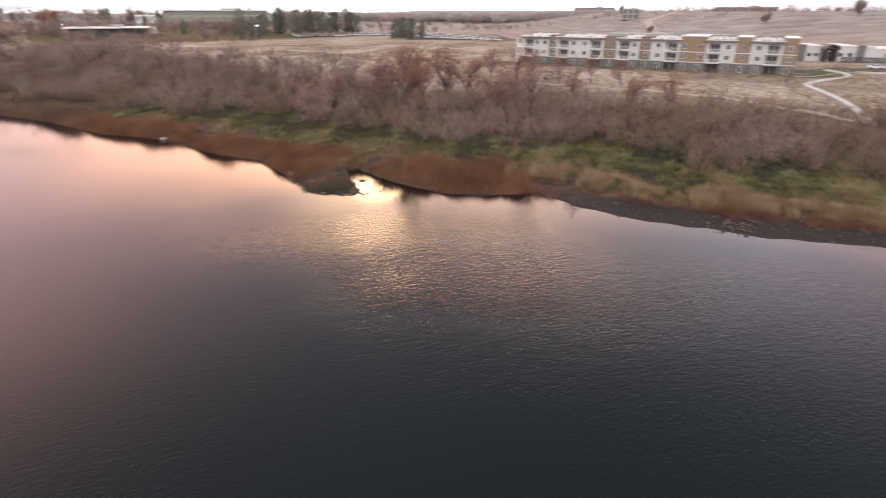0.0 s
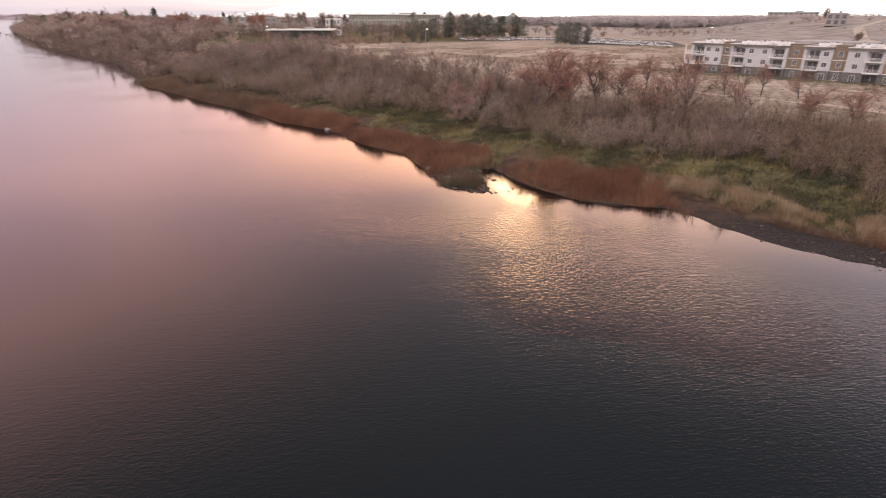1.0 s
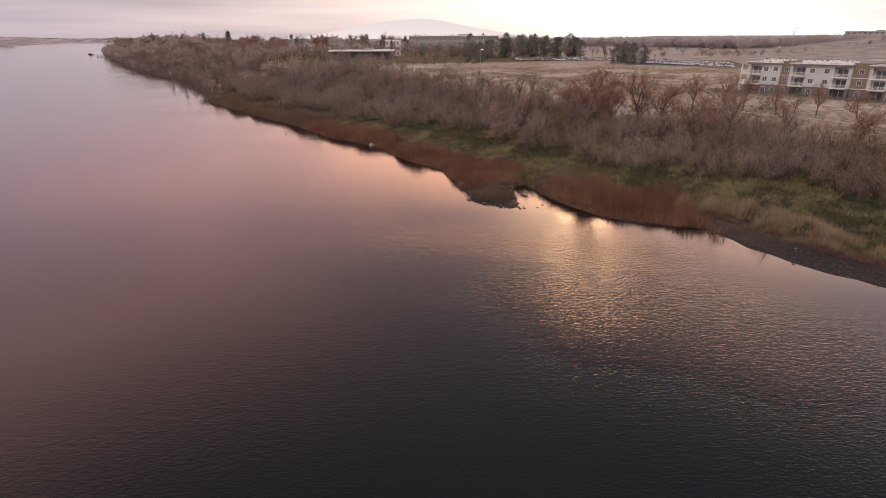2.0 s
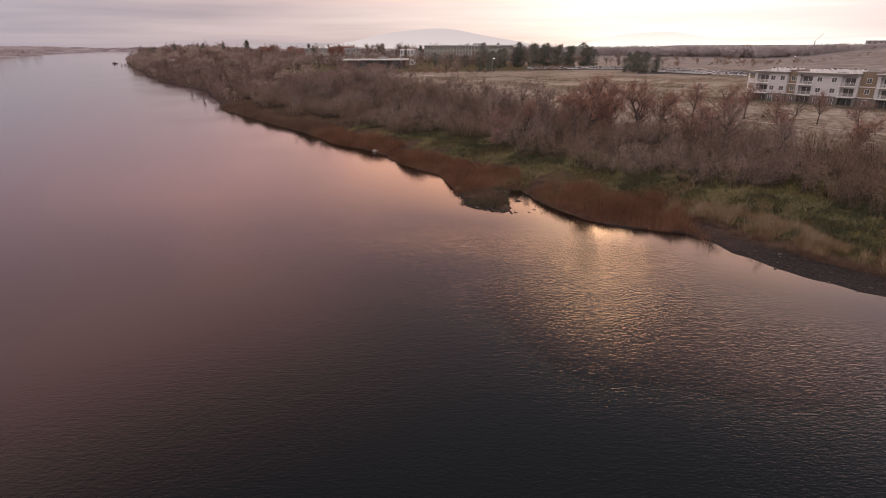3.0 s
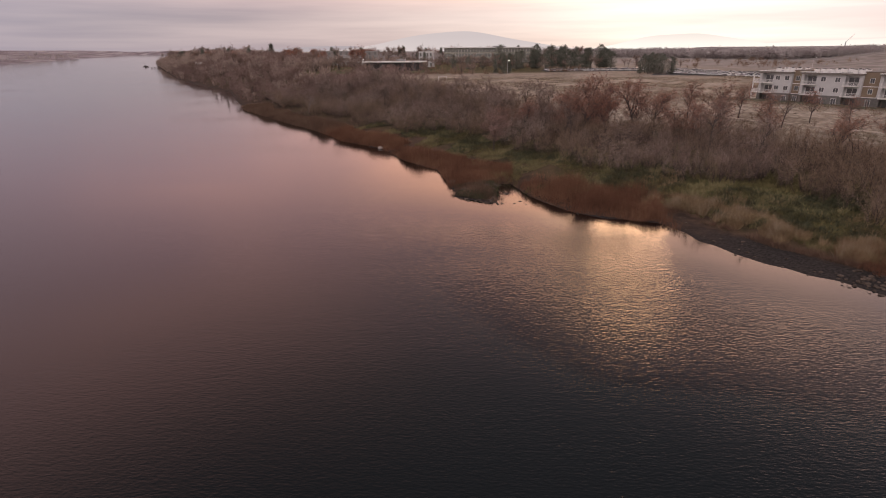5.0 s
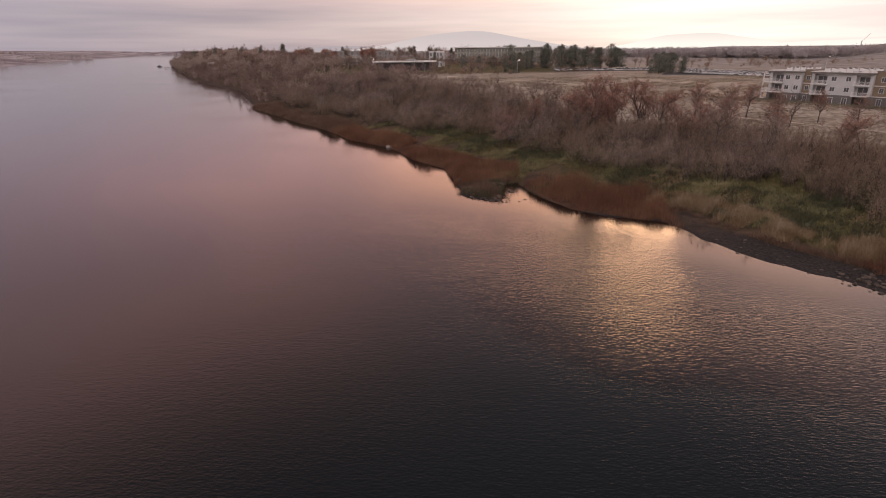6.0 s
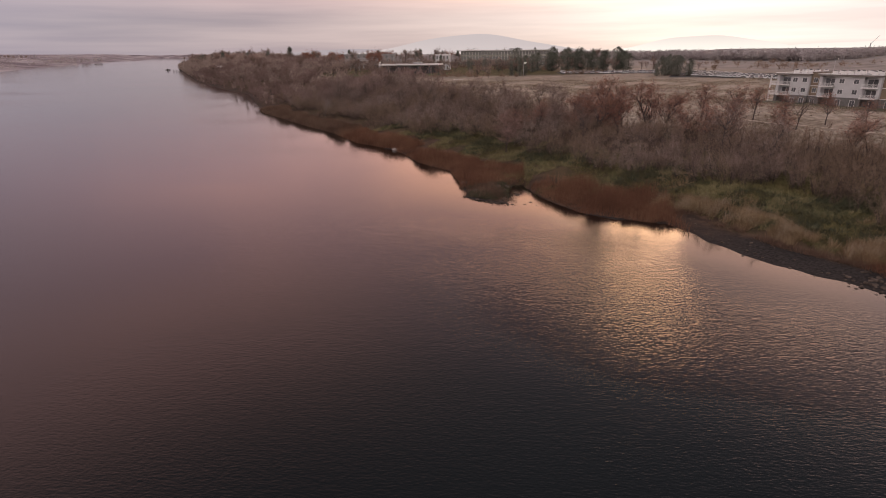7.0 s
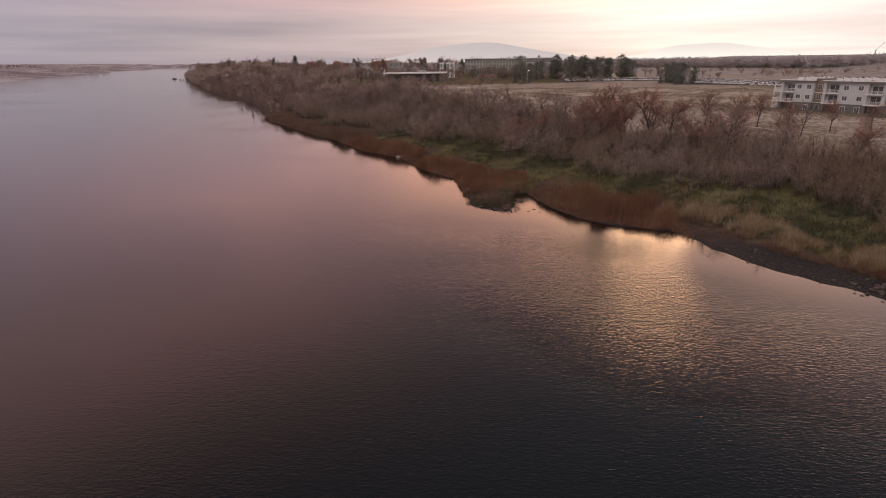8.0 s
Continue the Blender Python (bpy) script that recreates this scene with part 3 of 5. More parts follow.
def make_river():
    """One level sheet; its lee layer tells how far the thicket shelters it from the breeze."""
    xs = graded([(-4900, -300, 400), (-300, -60, 20), (-60, 80, 2.5), (80, 200, 30), (200, 4900, 470)])
    ys = graded([(-1500, 0, 300), (0, 30, 10), (30, 180, 2.5), (180, 460, 20), (460, 4900, 370)])
    X, Y = np.meshgrid(xs, ys)
    p = np.stack([X.ravel(), Y.ravel()], 1)
    nx, ny = len(xs), len(ys)
    i = (np.arange(ny - 1)[:, None] * nx + np.arange(nx - 1)).ravel()
    me = bpy.data.meshes.new("water")
    me.from_pydata(np.column_stack([p, np.zeros(len(p))]).tolist(), [], np.stack([i, i + 1, i + nx + 1, i + nx], 1).tolist())
    d = line_distance(p, SHORE)
    reach = 15 + 5 * patchy(p, 9.0, 2.0)
    lee = 1 - smooth(d, 0.3 * reach, 1.3 * reach)
    at = me.color_attributes.new("lee", "FLOAT_COLOR", "POINT")
    at.data.foreach_set("color", np.repeat(lee[:, None], 4, axis=1).astype(np.float32).ravel())
    me.materials.append(M_WATER)
    tagged(new("water", me), "dark rippled river reflecting a pink evening sky", "river", kind="structure")


make_land()
make_river()


# ---- plants ----
def unit(v):
    return v / np.maximum(np.linalg.norm(v, axis=-1, keepdims=True), 1e-9)


def blades(base, way, length, width, rng):
    """Thin pointed triangles."""
    side = unit(np.cross(way, unit(rng.normal(size=way.shape))))
    w = (side * np.asarray(width)[..., None] * 0.5)
    return np.stack([base - w, base + w, base + way * np.asarray(length)[..., None]], 1)


def tube(a, b, r0, r1, sides=5):
    a, b = np.asarray(a), np.asarray(b)
    ax = unit(b - a)
    u = unit(np.cross(ax, (0.31, 0.77, 0.55)))
    v = np.cross(ax, u)
    an = np.arange(sides) * 2 * np.pi / sides
    ring = np.cos(an)[:, None] * u + np.sin(an)[:, None] * v
    lo, hi = a + ring * r0, b + ring * r1
    lo2, hi2 = np.roll(lo, -1, 0), np.roll(hi, -1, 0)
    return np.concatenate([np.stack([lo, lo2, hi2], 1), np.stack([lo, hi2, hi], 1)])


def branching(rng, h, trunk_r, levels, kids, spread, lean=0.06, low=0.25):
    """Limbs of a tree of height h: tapered tubes, and the fine ends from which twigs grow."""
    tubes, ends = [], []

    def grow(p, way, length, r, level):
        steps = (5, 3, 2, 2)[level]
        pts = [p]
        for k in range(steps):
            way2 = unit(way + rng.normal(size=3) * (0.14 + 0.05 * level) + np.array([0, 0, 0.10]))
            q = pts[-1] + way2 * length / steps
            r0, r1 = r * (1 - 0.75 * k / steps), r * (1 - 0.75 * (k + 1) / steps)
            tubes.append(tube(pts[-1], q, r0, r1, 5 if level < 2 else 3))
            pts.append(q)
            way = way2
            if level >= 1:
                ends.append((pts[-2], q, way, level))
        if level < levels:
            for k in range(kids[level]):
                f = rng.uniform(low if level == 0 else 0.2, 1.0)
                i = min(int(f * steps), steps - 1)
                base = pts[i] + (pts[i + 1] - pts[i]) * (f * steps - i)
                out = rng.normal(size=3)
                out[2] = abs(out[2]) * 0.35
                w = unit(unit(out) * spread + way * 0.55)
                grow(base, w, length * rng.uniform(0.42, 0.68) * (1.15 - 0.5 * f * (level == 0)), r * 0.5, level + 1)

    grow(np.zeros(3), unit(np.array([rng.normal() * lean, rng.normal() * lean, 1.0])), h * 0.72, trunk_r, 0)
    return np.concatenate(tubes), ends


def crown_twigs(ends, rng, per, length, width, droop=0.0):
    a = np.array([e[0] for e in ends])
    b = np.array([e[1] for e in ends])
    w = np.array([e[2] for e in ends])
    k = np.repeat(np.arange(len(a)), per)
    base = a[k] + (b - a)[k] * rng.random(len(k))[:, None]
    way = unit(w[k] * 0.7 + rng.normal(size=(len(k), 3)) * 0.6 + np.array([0, 0, 0.25 - droop]))
    return blades(base, way, length * rng.uniform(0.5, 1.2, len(k)), width * rng.uniform(0.7, 1.2, len(k)), rng)


def leaf_cards(ends, rng, per, spread, size):
    b = np.array([e[1] for e in ends])
    k = np.repeat(np.arange(len(b)), per)
    c = b[k] + rng.normal(size=(len(k), 3)) * spread
    u, v = unit(rng.normal(size=(len(k), 3))), unit(rng.normal(size=(len(k), 3)))
    s = (size * rng.uniform(0.6, 1.3, len(k)))[:, None]
    return np.stack([c - u * s, c + u * s, c + v * s * 1.4], 1)


def shrub_shape(rng, stems, twigs, width, flat=1.0):
    """A bare many-stemmed bush of height 1 as triangles."""
    out = []
    for _ in range(stems):
        an, th = rng.uniform(0, 2 * np.pi), np.arccos(rng.uniform(0.12, 1.0))
        tip = np.array([0.62 * np.cos(an) * np.sin(th), 0.62 * np.sin(an) * np.sin(th), np.cos(th)]) * rng.uniform(0.78, 1.04)
        length = np.linalg.norm(tip) * flat
        way = unit(tip)
        bend = unit(way + rng.normal(size=3) * 0.2)
        mid = way * length * 0.5 + np.array([0, 0, 0.06])
        tip = mid + bend * length * 0.5
        out += [tube((0, 0, -0.05), mid, width * 0.9, width * 0.6, 3), tube(mid, tip, width * 0.6, width * 0.2, 3)]
        f = rng.uniform(0.15, 1.0, twigs)
        base = np.where(f[:, None] < 0.5, way * length * f[:, None], mid + bend * length * (f[:, None] - 0.5))
        w = unit(bend * 0.35 + rng.normal(size=(twigs, 3)) * 0.7 + np.array([0, 0, 0.25]))
        out.append(blades(base, w, rng.uniform(0.10, 0.34, twigs), width * rng.uniform(0.5, 1.1, twigs), rng))
    return np.concatenate(out)


def broom_shape(rng, stems, twigs, width):
    """A clump of upright bare stems of height 1, twiggy in its upper part: stems and twigs."""
    wood, fine = [], []
    for _ in range(stems):
        an, th = rng.uniform(0, 2 * np.pi), rng.uniform(0.03, 0.58)
        foot = np.append(rng.normal(size=2) * 0.07, -0.05)
        way = np.array([np.cos(an) * np.sin(th), np.sin(an) * np.sin(th), np.cos(th)])
        length = rng.uniform(0.6, 1.05)
        bend = unit(way + rng.normal(size=3) * 0.18)
        mid = foot + way * length * 0.5
        wood += [tube(foot, mid, width * 1.5, width, 3), tube(mid, mid + bend * length * 0.5, width, width * 0.2, 3)]
        f = 1 - 0.74 * rng.random(twigs) ** 1.15
        base = np.where(f[:, None] < 0.5, foot + way * length * f[:, None], mid + bend * length * (f[:, None] - 0.5))
        w = unit(bend * 0.28 + rng.normal(size=(twigs, 3)) * 0.62)
        fine.append(blades(base, w, rng.uniform(0.08, 0.27, twigs), width * rng.uniform(0.45, 1.0, twigs), rng))
    return np.concatenate(wood), np.concatenate(fine)


def crown_shape(rng, lumps, twigs, length, width, low=0.2):
    """A rounded leafless crown of height 1 as clumps of short twigs over a bare stem."""
    out = [tube((0, 0, -0.05), (0.02, 0.01, 0.55), 0.028, 0.012, 3)]
    for _ in range(lumps):
        an, r, h = rng.uniform(0, 2 * np.pi), 0.30 * np.sqrt(rng.random()), rng.uniform(low + 0.12, 0.80)
        r *= 1.15 - 0.6 * abs(h - 0.5)
        c = np.array([r * np.cos(an), r * np.sin(an), h])
        ball = unit(rng.normal(size=(twigs, 3)))
        base = c + ball * (rng.uniform(0.03, 0.15, twigs) * rng.uniform(0.8, 1.25))[:, None]
        way = unit(ball * 0.7 + rng.normal(size=(twigs, 3)) * 0.5 + np.array([0, 0, 0.45]))
        out.append(blades(base, way, length * rng.uniform(0.5, 1.2, twigs), width * rng.uniform(0.6, 1.2, twigs), rng))
    return np.concatenate(out)


def scatter(shapes, p, scales, rng, stretch=(0.85, 1.25)):
    out = []
    z = height(p)
    for i, (xy, zz, s) in enumerate(zip(p, z, scales)):
        t = shapes[rng.integers(len(shapes))]
        an = rng.uniform(0, 2 * np.pi)
        c, sn, k = np.cos(an), np.sin(an), rng.uniform(*stretch)
        m = np.array([[c * s * k, -sn * s * k, 0], [sn * s * k, c * s * k, 0], [0, 0, s]])
        out.append(t @ m.T + (xy[0], xy[1], zz - 0.05))
    return np.concatenate(out)


def stuff(name, tris, material, label, category):
    return tagged(soup(name, tris, material), label, category, kind="stuff")


def area_points(n, x0, x1, y0, y1, rng, keep):
    """Up to n places in a rectangle; keep says which, by place and distance from the bank."""
    p = np.column_stack([rng.uniform(x0, x1, n), rng.uniform(y0, y1, n)])
    d, _, ours = bank_distance(p)
    return p[ours & keep(p, d)]


def belt_depth(p):
    return 50 + 18 * smooth(p[:, 1], 140, 280)


def make_thickets():
    rng = np.random.default_rng(11)
    near = [broom_shape(rng, 7, 56, 0.0054) for _ in range(9)]
    wood = []
    low = [shrub_shape(rng, 16, 30, 0.011) for _ in range(4)]
    far = [crown_shape(rng, 14, 24, 0.13, 0.022, 0.02) for _ in range(6)]
    scrub = [shrub_shape(rng, 6, 9, 0.02) for _ in range(4)]
    def belt(p, d):
        return (d > 15 + 7 * smooth(p[:, 0], -8, 14) + 5 * patchy(p, 8, 1)) & (d < belt_depth(p) + 5 * patchy(p, 9, 2)) & (np.hypot((p[:, 0] - 19.5) * 1.1, (p[:, 1] - 127) * 0.7) > 6)

    places = area_points(19500, -85, 135, -30, 330, rng, belt)
    tone = patchy(places, 10, 3) - 0.22 * smooth(places[:, 0], 50, 85) + rng.normal(size=len(places)) * 0.3
    for name, p, m, label in (("brown_thicket", places[tone < 0.12], M_TWIG_BROWN, "dense leafless olive-brown shrubs along the river bank"),
                              ("willow_thicket", places[(tone >= 0.12) & (tone < 0.62)], M_TWIG, "dense leafless grey-brown willows along the river bank"),
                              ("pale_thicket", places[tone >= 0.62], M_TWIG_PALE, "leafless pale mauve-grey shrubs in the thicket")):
        size = 5.0 + 1.3 * patchy(p, 16, 5) + rng.uniform(-1.7, 1.6, len(p))
        stuff(name, scatter([t for _, t in near], p, size, np.random.default_rng(len(p)), (0.8, 1.3)), m, label, "shrubs")
        wood.append(scatter([t for t, _ in near], p, size, np.random.default_rng(len(p)), (0.8, 1.3)))
    stuff("thicket_stems", np.concatenate(wood), M_STEM, "dark bare stems standing close in the thicket", "shrubs")
    p = area_points(2600, -60, 150, -20, 330, rng, lambda p, d: (d > belt_depth(p) - 4) & (d < belt_depth(p) + 12 + 16 * patchy(p, 14, 6)) & (patchy(p, 5, 8) > -0.2))[:480]
    stuff("field_scrub", scatter(low, p, rng.uniform(1.0, 3.2, len(p)), rng, (0.9, 1.4)), M_TWIG_BROWN, "low brown scrub thinning out towards the field", "shrubs")
    # rust-brown scrub dotted over the open field
    p = area_points(5200, -20, 170, 40, 330, rng, lambda p, d: (d > belt_depth(p) + 4) & (patchy(p, 11, 7) + 0.5 * patchy(p, 4, 2) > -0.15) & (((p - HOUSE_CORNER) @ np.array(HOUSE_AXES[1])) > 14))[:1300]
    stuff("open_field_scrub", scatter(scrub, p, rng.uniform(0.5, 1.7, len(p)), rng, (1.0, 1.7)), M_SCRUB, "low rust-brown scrub dotted over the dry field", "shrubs")
    p = area_points(7600, -600, 0, 245, 1330, rng, lambda p, d: (d > 1.5 + 13 * (1 - smooth(p[:, 1], 246, 285))) & (d < 70 + 60 * smooth(p[:, 1], 420, 560)) & ~((p[:, 0] > -85) & (p[:, 1] > 300)))
    d = bank_distance(p)[0]
    tall = 6.0 + 5.5 * smooth(d, 3, 45) + 5.0 * smooth(p[:, 1], 480, 800) + 1.8 * patchy(p, 24, 4) + rng.uniform(-1.6, 1.8, len(p))
    # grey woods increase with distance: own grey plus haze put into the colour
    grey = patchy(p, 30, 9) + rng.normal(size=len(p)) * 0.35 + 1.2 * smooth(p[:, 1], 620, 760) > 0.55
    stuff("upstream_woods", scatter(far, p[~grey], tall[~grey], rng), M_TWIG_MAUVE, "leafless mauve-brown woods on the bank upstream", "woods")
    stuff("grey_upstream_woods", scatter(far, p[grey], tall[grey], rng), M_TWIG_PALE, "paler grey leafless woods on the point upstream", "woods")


make_thickets()


def tufts(rng, p, each, spread, tall, width, lean):
    """Tussocks: a spray of blades round each place."""
    k = np.repeat(np.arange(len(p)), each)
    n = len(k)
    off = rng.normal(size=(n, 2)) * spread
    xy = p[k] + off
    base = np.column_stack([xy, height(xy) - 0.04])
    way = unit(np.column_stack([off / spread * lean + rng.normal(size=(n, 2)) * 0.18, np.full(n, 1.0)]))
    size = rng.uniform(0.75, 1.25, len(p))[k]
    return blades(base, way, size * rng.uniform(tall * 0.5, tall, n), rng.uniform(width * 0.6, width * 1.2, n), rng)


def make_herbs():
    rng = np.random.default_rng(5)
    reedy = lambda p, d: (d > -0.4) & (d < 9.5 + 3.5 * smooth(p[:, 0], 10, 24) + 2.5 * patchy(p, 6, 1)) & (p[:, 0] - 0.35 * p[:, 1] < 15.8 + 4 * patchy(p, 4.5, 2) + 1.6 * np.sin(p[:, 0] * 9.7 + p[:, 1] * 13.1)) & (patchy(p, 2.6, 4) > -0.8) & (np.hypot((p[:, 0] - 2 + 0.5 * (p[:, 1] - 140)) / 3.2, (p[:, 1] - 140) / 8) > 1 + 0.25 * patchy(p, 1.5, 6))
    p = area_points(1900000, -90, 48, 70, 260, rng, reedy)
    p = p[height(p) > np.where(np.hypot(p[:, 0] - 21, p[:, 1] - 92.5) < 11, 0.10, -0.15)]
    n = len(p)
    base = np.column_stack([p, height(p) - 0.05])
    way = unit(rng.normal(size=(n, 3)) * (0.2, 0.2, 0) + (0, 0, 1))
    islet = (p[:, 0] > 8) & (p[:, 0] < 20.6) & (p[:, 1] < 100) & (p[:, 1] > 85)
    open_water = 0.4 + 0.6 * smooth(line_distance(p, CHANNEL), 2.5, 6)
    tall = open_water * rng.uniform(0.6, 2.3, n) * (1 + 0.55 * patchy(p, 1.9, 7) + 0.35 * patchy(p, 11, 5)) * (1 + 0.3 * smooth(p[:, 0], 18, 28)) * np.where(islet, 0.62, 1.0)
    # willow shoots stand tallest just behind the water's edge
    d = bank_distance(p)[0]
    upstream = smooth(p[:, 1], 98, 112)
    tall = tall * (0.45 + 0.55 * smooth(d, -0.4, 4 - 2.6 * upstream)) * (1 + upstream * np.clip(0.55 + 1.3 * patchy(p, 6.5, 13) - 1.3 * (1 - smooth(np.abs(p[:, 1] - 138), 3, 7)), -0.5, 1.3) * (1 - smooth(d, 3.5, 6.5)) - 0.3 * upstream * smooth(d, 6, 9))
    bed = blades(base, way, tall, rng.uniform(0.025, 0.06, n), rng)
    dull = islet | (p[:, 1] + 25 * patchy(p, 12, 3) + rng.normal(size=n) * 8 > 172)
    stuff("reed_bed", bed[~dull], M_REED, "russet-brown dead reeds and willow shoots at the water's edge", "reeds")
    stuff("dull_reed_bed", bed[dull], M_REED_DULL, "dull olive-brown reeds at the water's edge", "reeds")
    p = area_points(2600, 9, 20.5, 87, 101, rng, lambda p, d: (d > 0.4) & (patchy(p, 1.8, 3) > -0.3))
    p = p[height(p) > 0.12]
    stuff("islet_sedge", tufts(rng, p, 14, 0.22, 0.7, 0.05, 0.5), M_BRAMBLE, "dark green sedge and weeds on the rocky islet", "sedge")
    p = area_points(2600, -100, -70, 235, 268, rng, lambda p, d: (d > 0) & (d < 12))
    stuff("upstream_reeds", tufts(rng, p, 9, 0.5, 1.7, 0.16, 0.25), M_REED_DULL, "olive-brown dead reeds along the upstream bank", "reeds")
    grassy = lambda p, d: (d > 8 + 2 * patchy(p, 6, 1)) & (d < 34) & (patchy(p, 4.2, 9) > 0.05 - 0.5 * smooth(p[:, 0], -18, 12))
    p = area_points(60000, -60, 105, 5, 190, rng, grassy)
    low = patchy(p, 3.3, 12) < 0.1
    stuff("yellow_tussocks", tufts(rng, p[~low], 16, 0.26, 1.15, 0.07, 0.55), M_TUSSOCK, "yellow-green tussocks of long grass on the bank", "grass")
    stuff("rough_grass", tufts(rng, p[low], 13, 0.22, 0.8, 0.085, 0.5), M_GRASS, "green and yellowing tussocks of rough grass on the bank", "grass")
    p = area_points(22000, -60, 105, 5, 190, rng, lambda p, d: (d > 9) & (d < 30) & (patchy(p, 5.5, 14) > 0.05))
    stuff("bramble_patch", tufts(rng, p, 26, 0.42, 1.0, 0.16, 0.9), M_BRAMBLE, "low dark green bramble mounds among the grass", "brambles")
    p = area_points(110000, 35, 110, 0, 85, rng, lambda p, d: (d > 5.0 + 0.9 * patchy(p, 3, 3)) & (d < 12.5 + 3 * patchy(p, 5, 2)) & (p[:, 0] - 0.35 * p[:, 1] > 14.5 + 3 * patchy(p, 3.5, 11)))
    p = p[patchy(p, 1.7, 6) + 0.5 * patchy(p, 0.8, 3) > -0.2]
    front = bank_distance(p)[0] + 0.8 * patchy(p, 2.1, 5) < 6.4
    stuff("rusty_fringe", tufts(rng, p[front], 8, 0.22, 1.1, 0.04, 0.3), M_REED_DULL, "brown low dead stems along the front of the tall grass", "grass")
    p = p[~front]
    stuff("straw_plumes", tufts(rng, p[patchy(p, 0.9, 9) > 0.2], 4, 0.25, 1.9, 0.05, 0.12), M_PLUME, "pale feathery plumes standing out of the tall grass", "grass")
    stuff("tall_straw_grass", tufts(rng, p, 11, 0.24, 1.45, 0.04, 0.22), M_STRAW, "tall straw-coloured dead grass above the gravel beach", "grass")
    p = area_points(5000, 58, 110, 0, 60, rng, lambda p, d: (d > 4) & (d < 16) & (patchy(p, 5, 21) > 0.0))
    stuff("rusty_brush", tufts(rng, p, 20, 0.35, 1.4, 0.06, 0.6), M_REED, "rust-coloured low brush above the beach", "brush")
    p = area_points(9000, 30, 110, 0, 110, rng, lambda p, d: (d > 10) & (d < 26) & (patchy(p, 3.7, 17) > 0.45))
    stuff("straw_tussocks", tufts(rng, p, 16, 0.26, 1.2, 0.06, 0.5), M_STRAW, "straw-coloured tussocks scattered in the green", "grass")
    p = area_points(60000, -20, 210, 20, 330, rng, lambda p, d: (d > belt_depth(p) - 4) & (patchy(p, 9, 4) + 0.6 * patchy(p, 3.1, 2) > -0.1))
    stuff("dry_sagebrush", tufts(rng, p, 7, 0.25, 0.6, 0.12, 0.8), M_SAGE, "dry grey sagebrush and straw tufts over the field", "brush")


make_herbs()


# ---- trees ----
def tree_kind(name, label, category, group, seed, h, r, kids, spread, per, twig, width, bark, crown_mat, leaves=0, leaf=0.12, leaf_mat=None, low=0.25, droop=0.0):
    """One tree as a thing with trunk and crown, standing at the origin."""
    rng = np.random.default_rng(seed)
    tubes, ends = branching(rng, h, r, 3, kids, spread, low=low)
    root = new(name)
    soup("trunk", tubes, bark, root)
    soup("crown", crown_twigs(ends, rng, per, twig, width, droop), crown_mat, root)
    if leaves:
        fine = [e for e in ends if e[3] >= 2]
        soup("foliage", leaf_cards(fine, rng, leaves, twig * 0.5, leaf), leaf_mat, root)
    return tagged(root, label, category, group)


def plant(kinds, spots, rng, sink=0.1):
    """Stand copies of the kinds on the ground; the originals take the first places."""
    used = set()
    for i, (x, y, s) in enumerate(spots):
        k = kinds[i % len(kinds)]
        m = Matrix.Translation((x, y, z_at(x, y) - sink)) @ Matrix.Rotation(rng.uniform(0, 6.28), 4, "Z")
        if id(k) in used:
            ob = copy_thing(k, m)
        else:
            used.add(id(k))
            ob = k
            ob.matrix_basis = m
        ob.scale = (s * rng.uniform(0.9, 1.15), s * rng.uniform(0.9, 1.15), s)


def pine_kind(seed, h, label, pointed):
    rng = np.random.default_rng(seed)
    root = new("pine_tree")
    soup("trunk", tube((0, 0, -0.3), (0.1, 0, h * 0.95), 0.02 * h + 0.05, 0.03, 6), M_BARK, root)
    out = []
    for k in range(int(h * 8)):
        z = h * (0.05 + 0.93 * rng.random())
        f = (z / h - 0.05) / 0.95
        reach = h * (0.20 * (1 - f) ** 0.8 + 0.02) if pointed else h * 0.36 * (1 - (2 * f - 0.85) ** 2 * 0.62)
        an = rng.uniform(0, 6.283)
        reach *= rng.uniform(0.55, 1.15)
        way = np.array([np.cos(an), np.sin(an), -0.12 if pointed else 0.15])
        n = 34
        t = rng.uniform(0.15, 1, n)[:, None]
        base = np.array([0, 0, z]) + way * reach * t + rng.normal(size=(n, 3)) * 0.03 * h
        w = unit(way * 0.8 + rng.normal(size=(n, 3)) * 0.6)
        out.append(blades(base, w, rng.uniform(0.3, 0.8, n) * (0.04 * h + 0.25), rng.uniform(0.18, 0.42, n) * (0.03 * h + 0.5), rng))
    soup("crown", np.concatenate(out), M_PINE, root)
    return tagged(root, label, "tree", "pines")


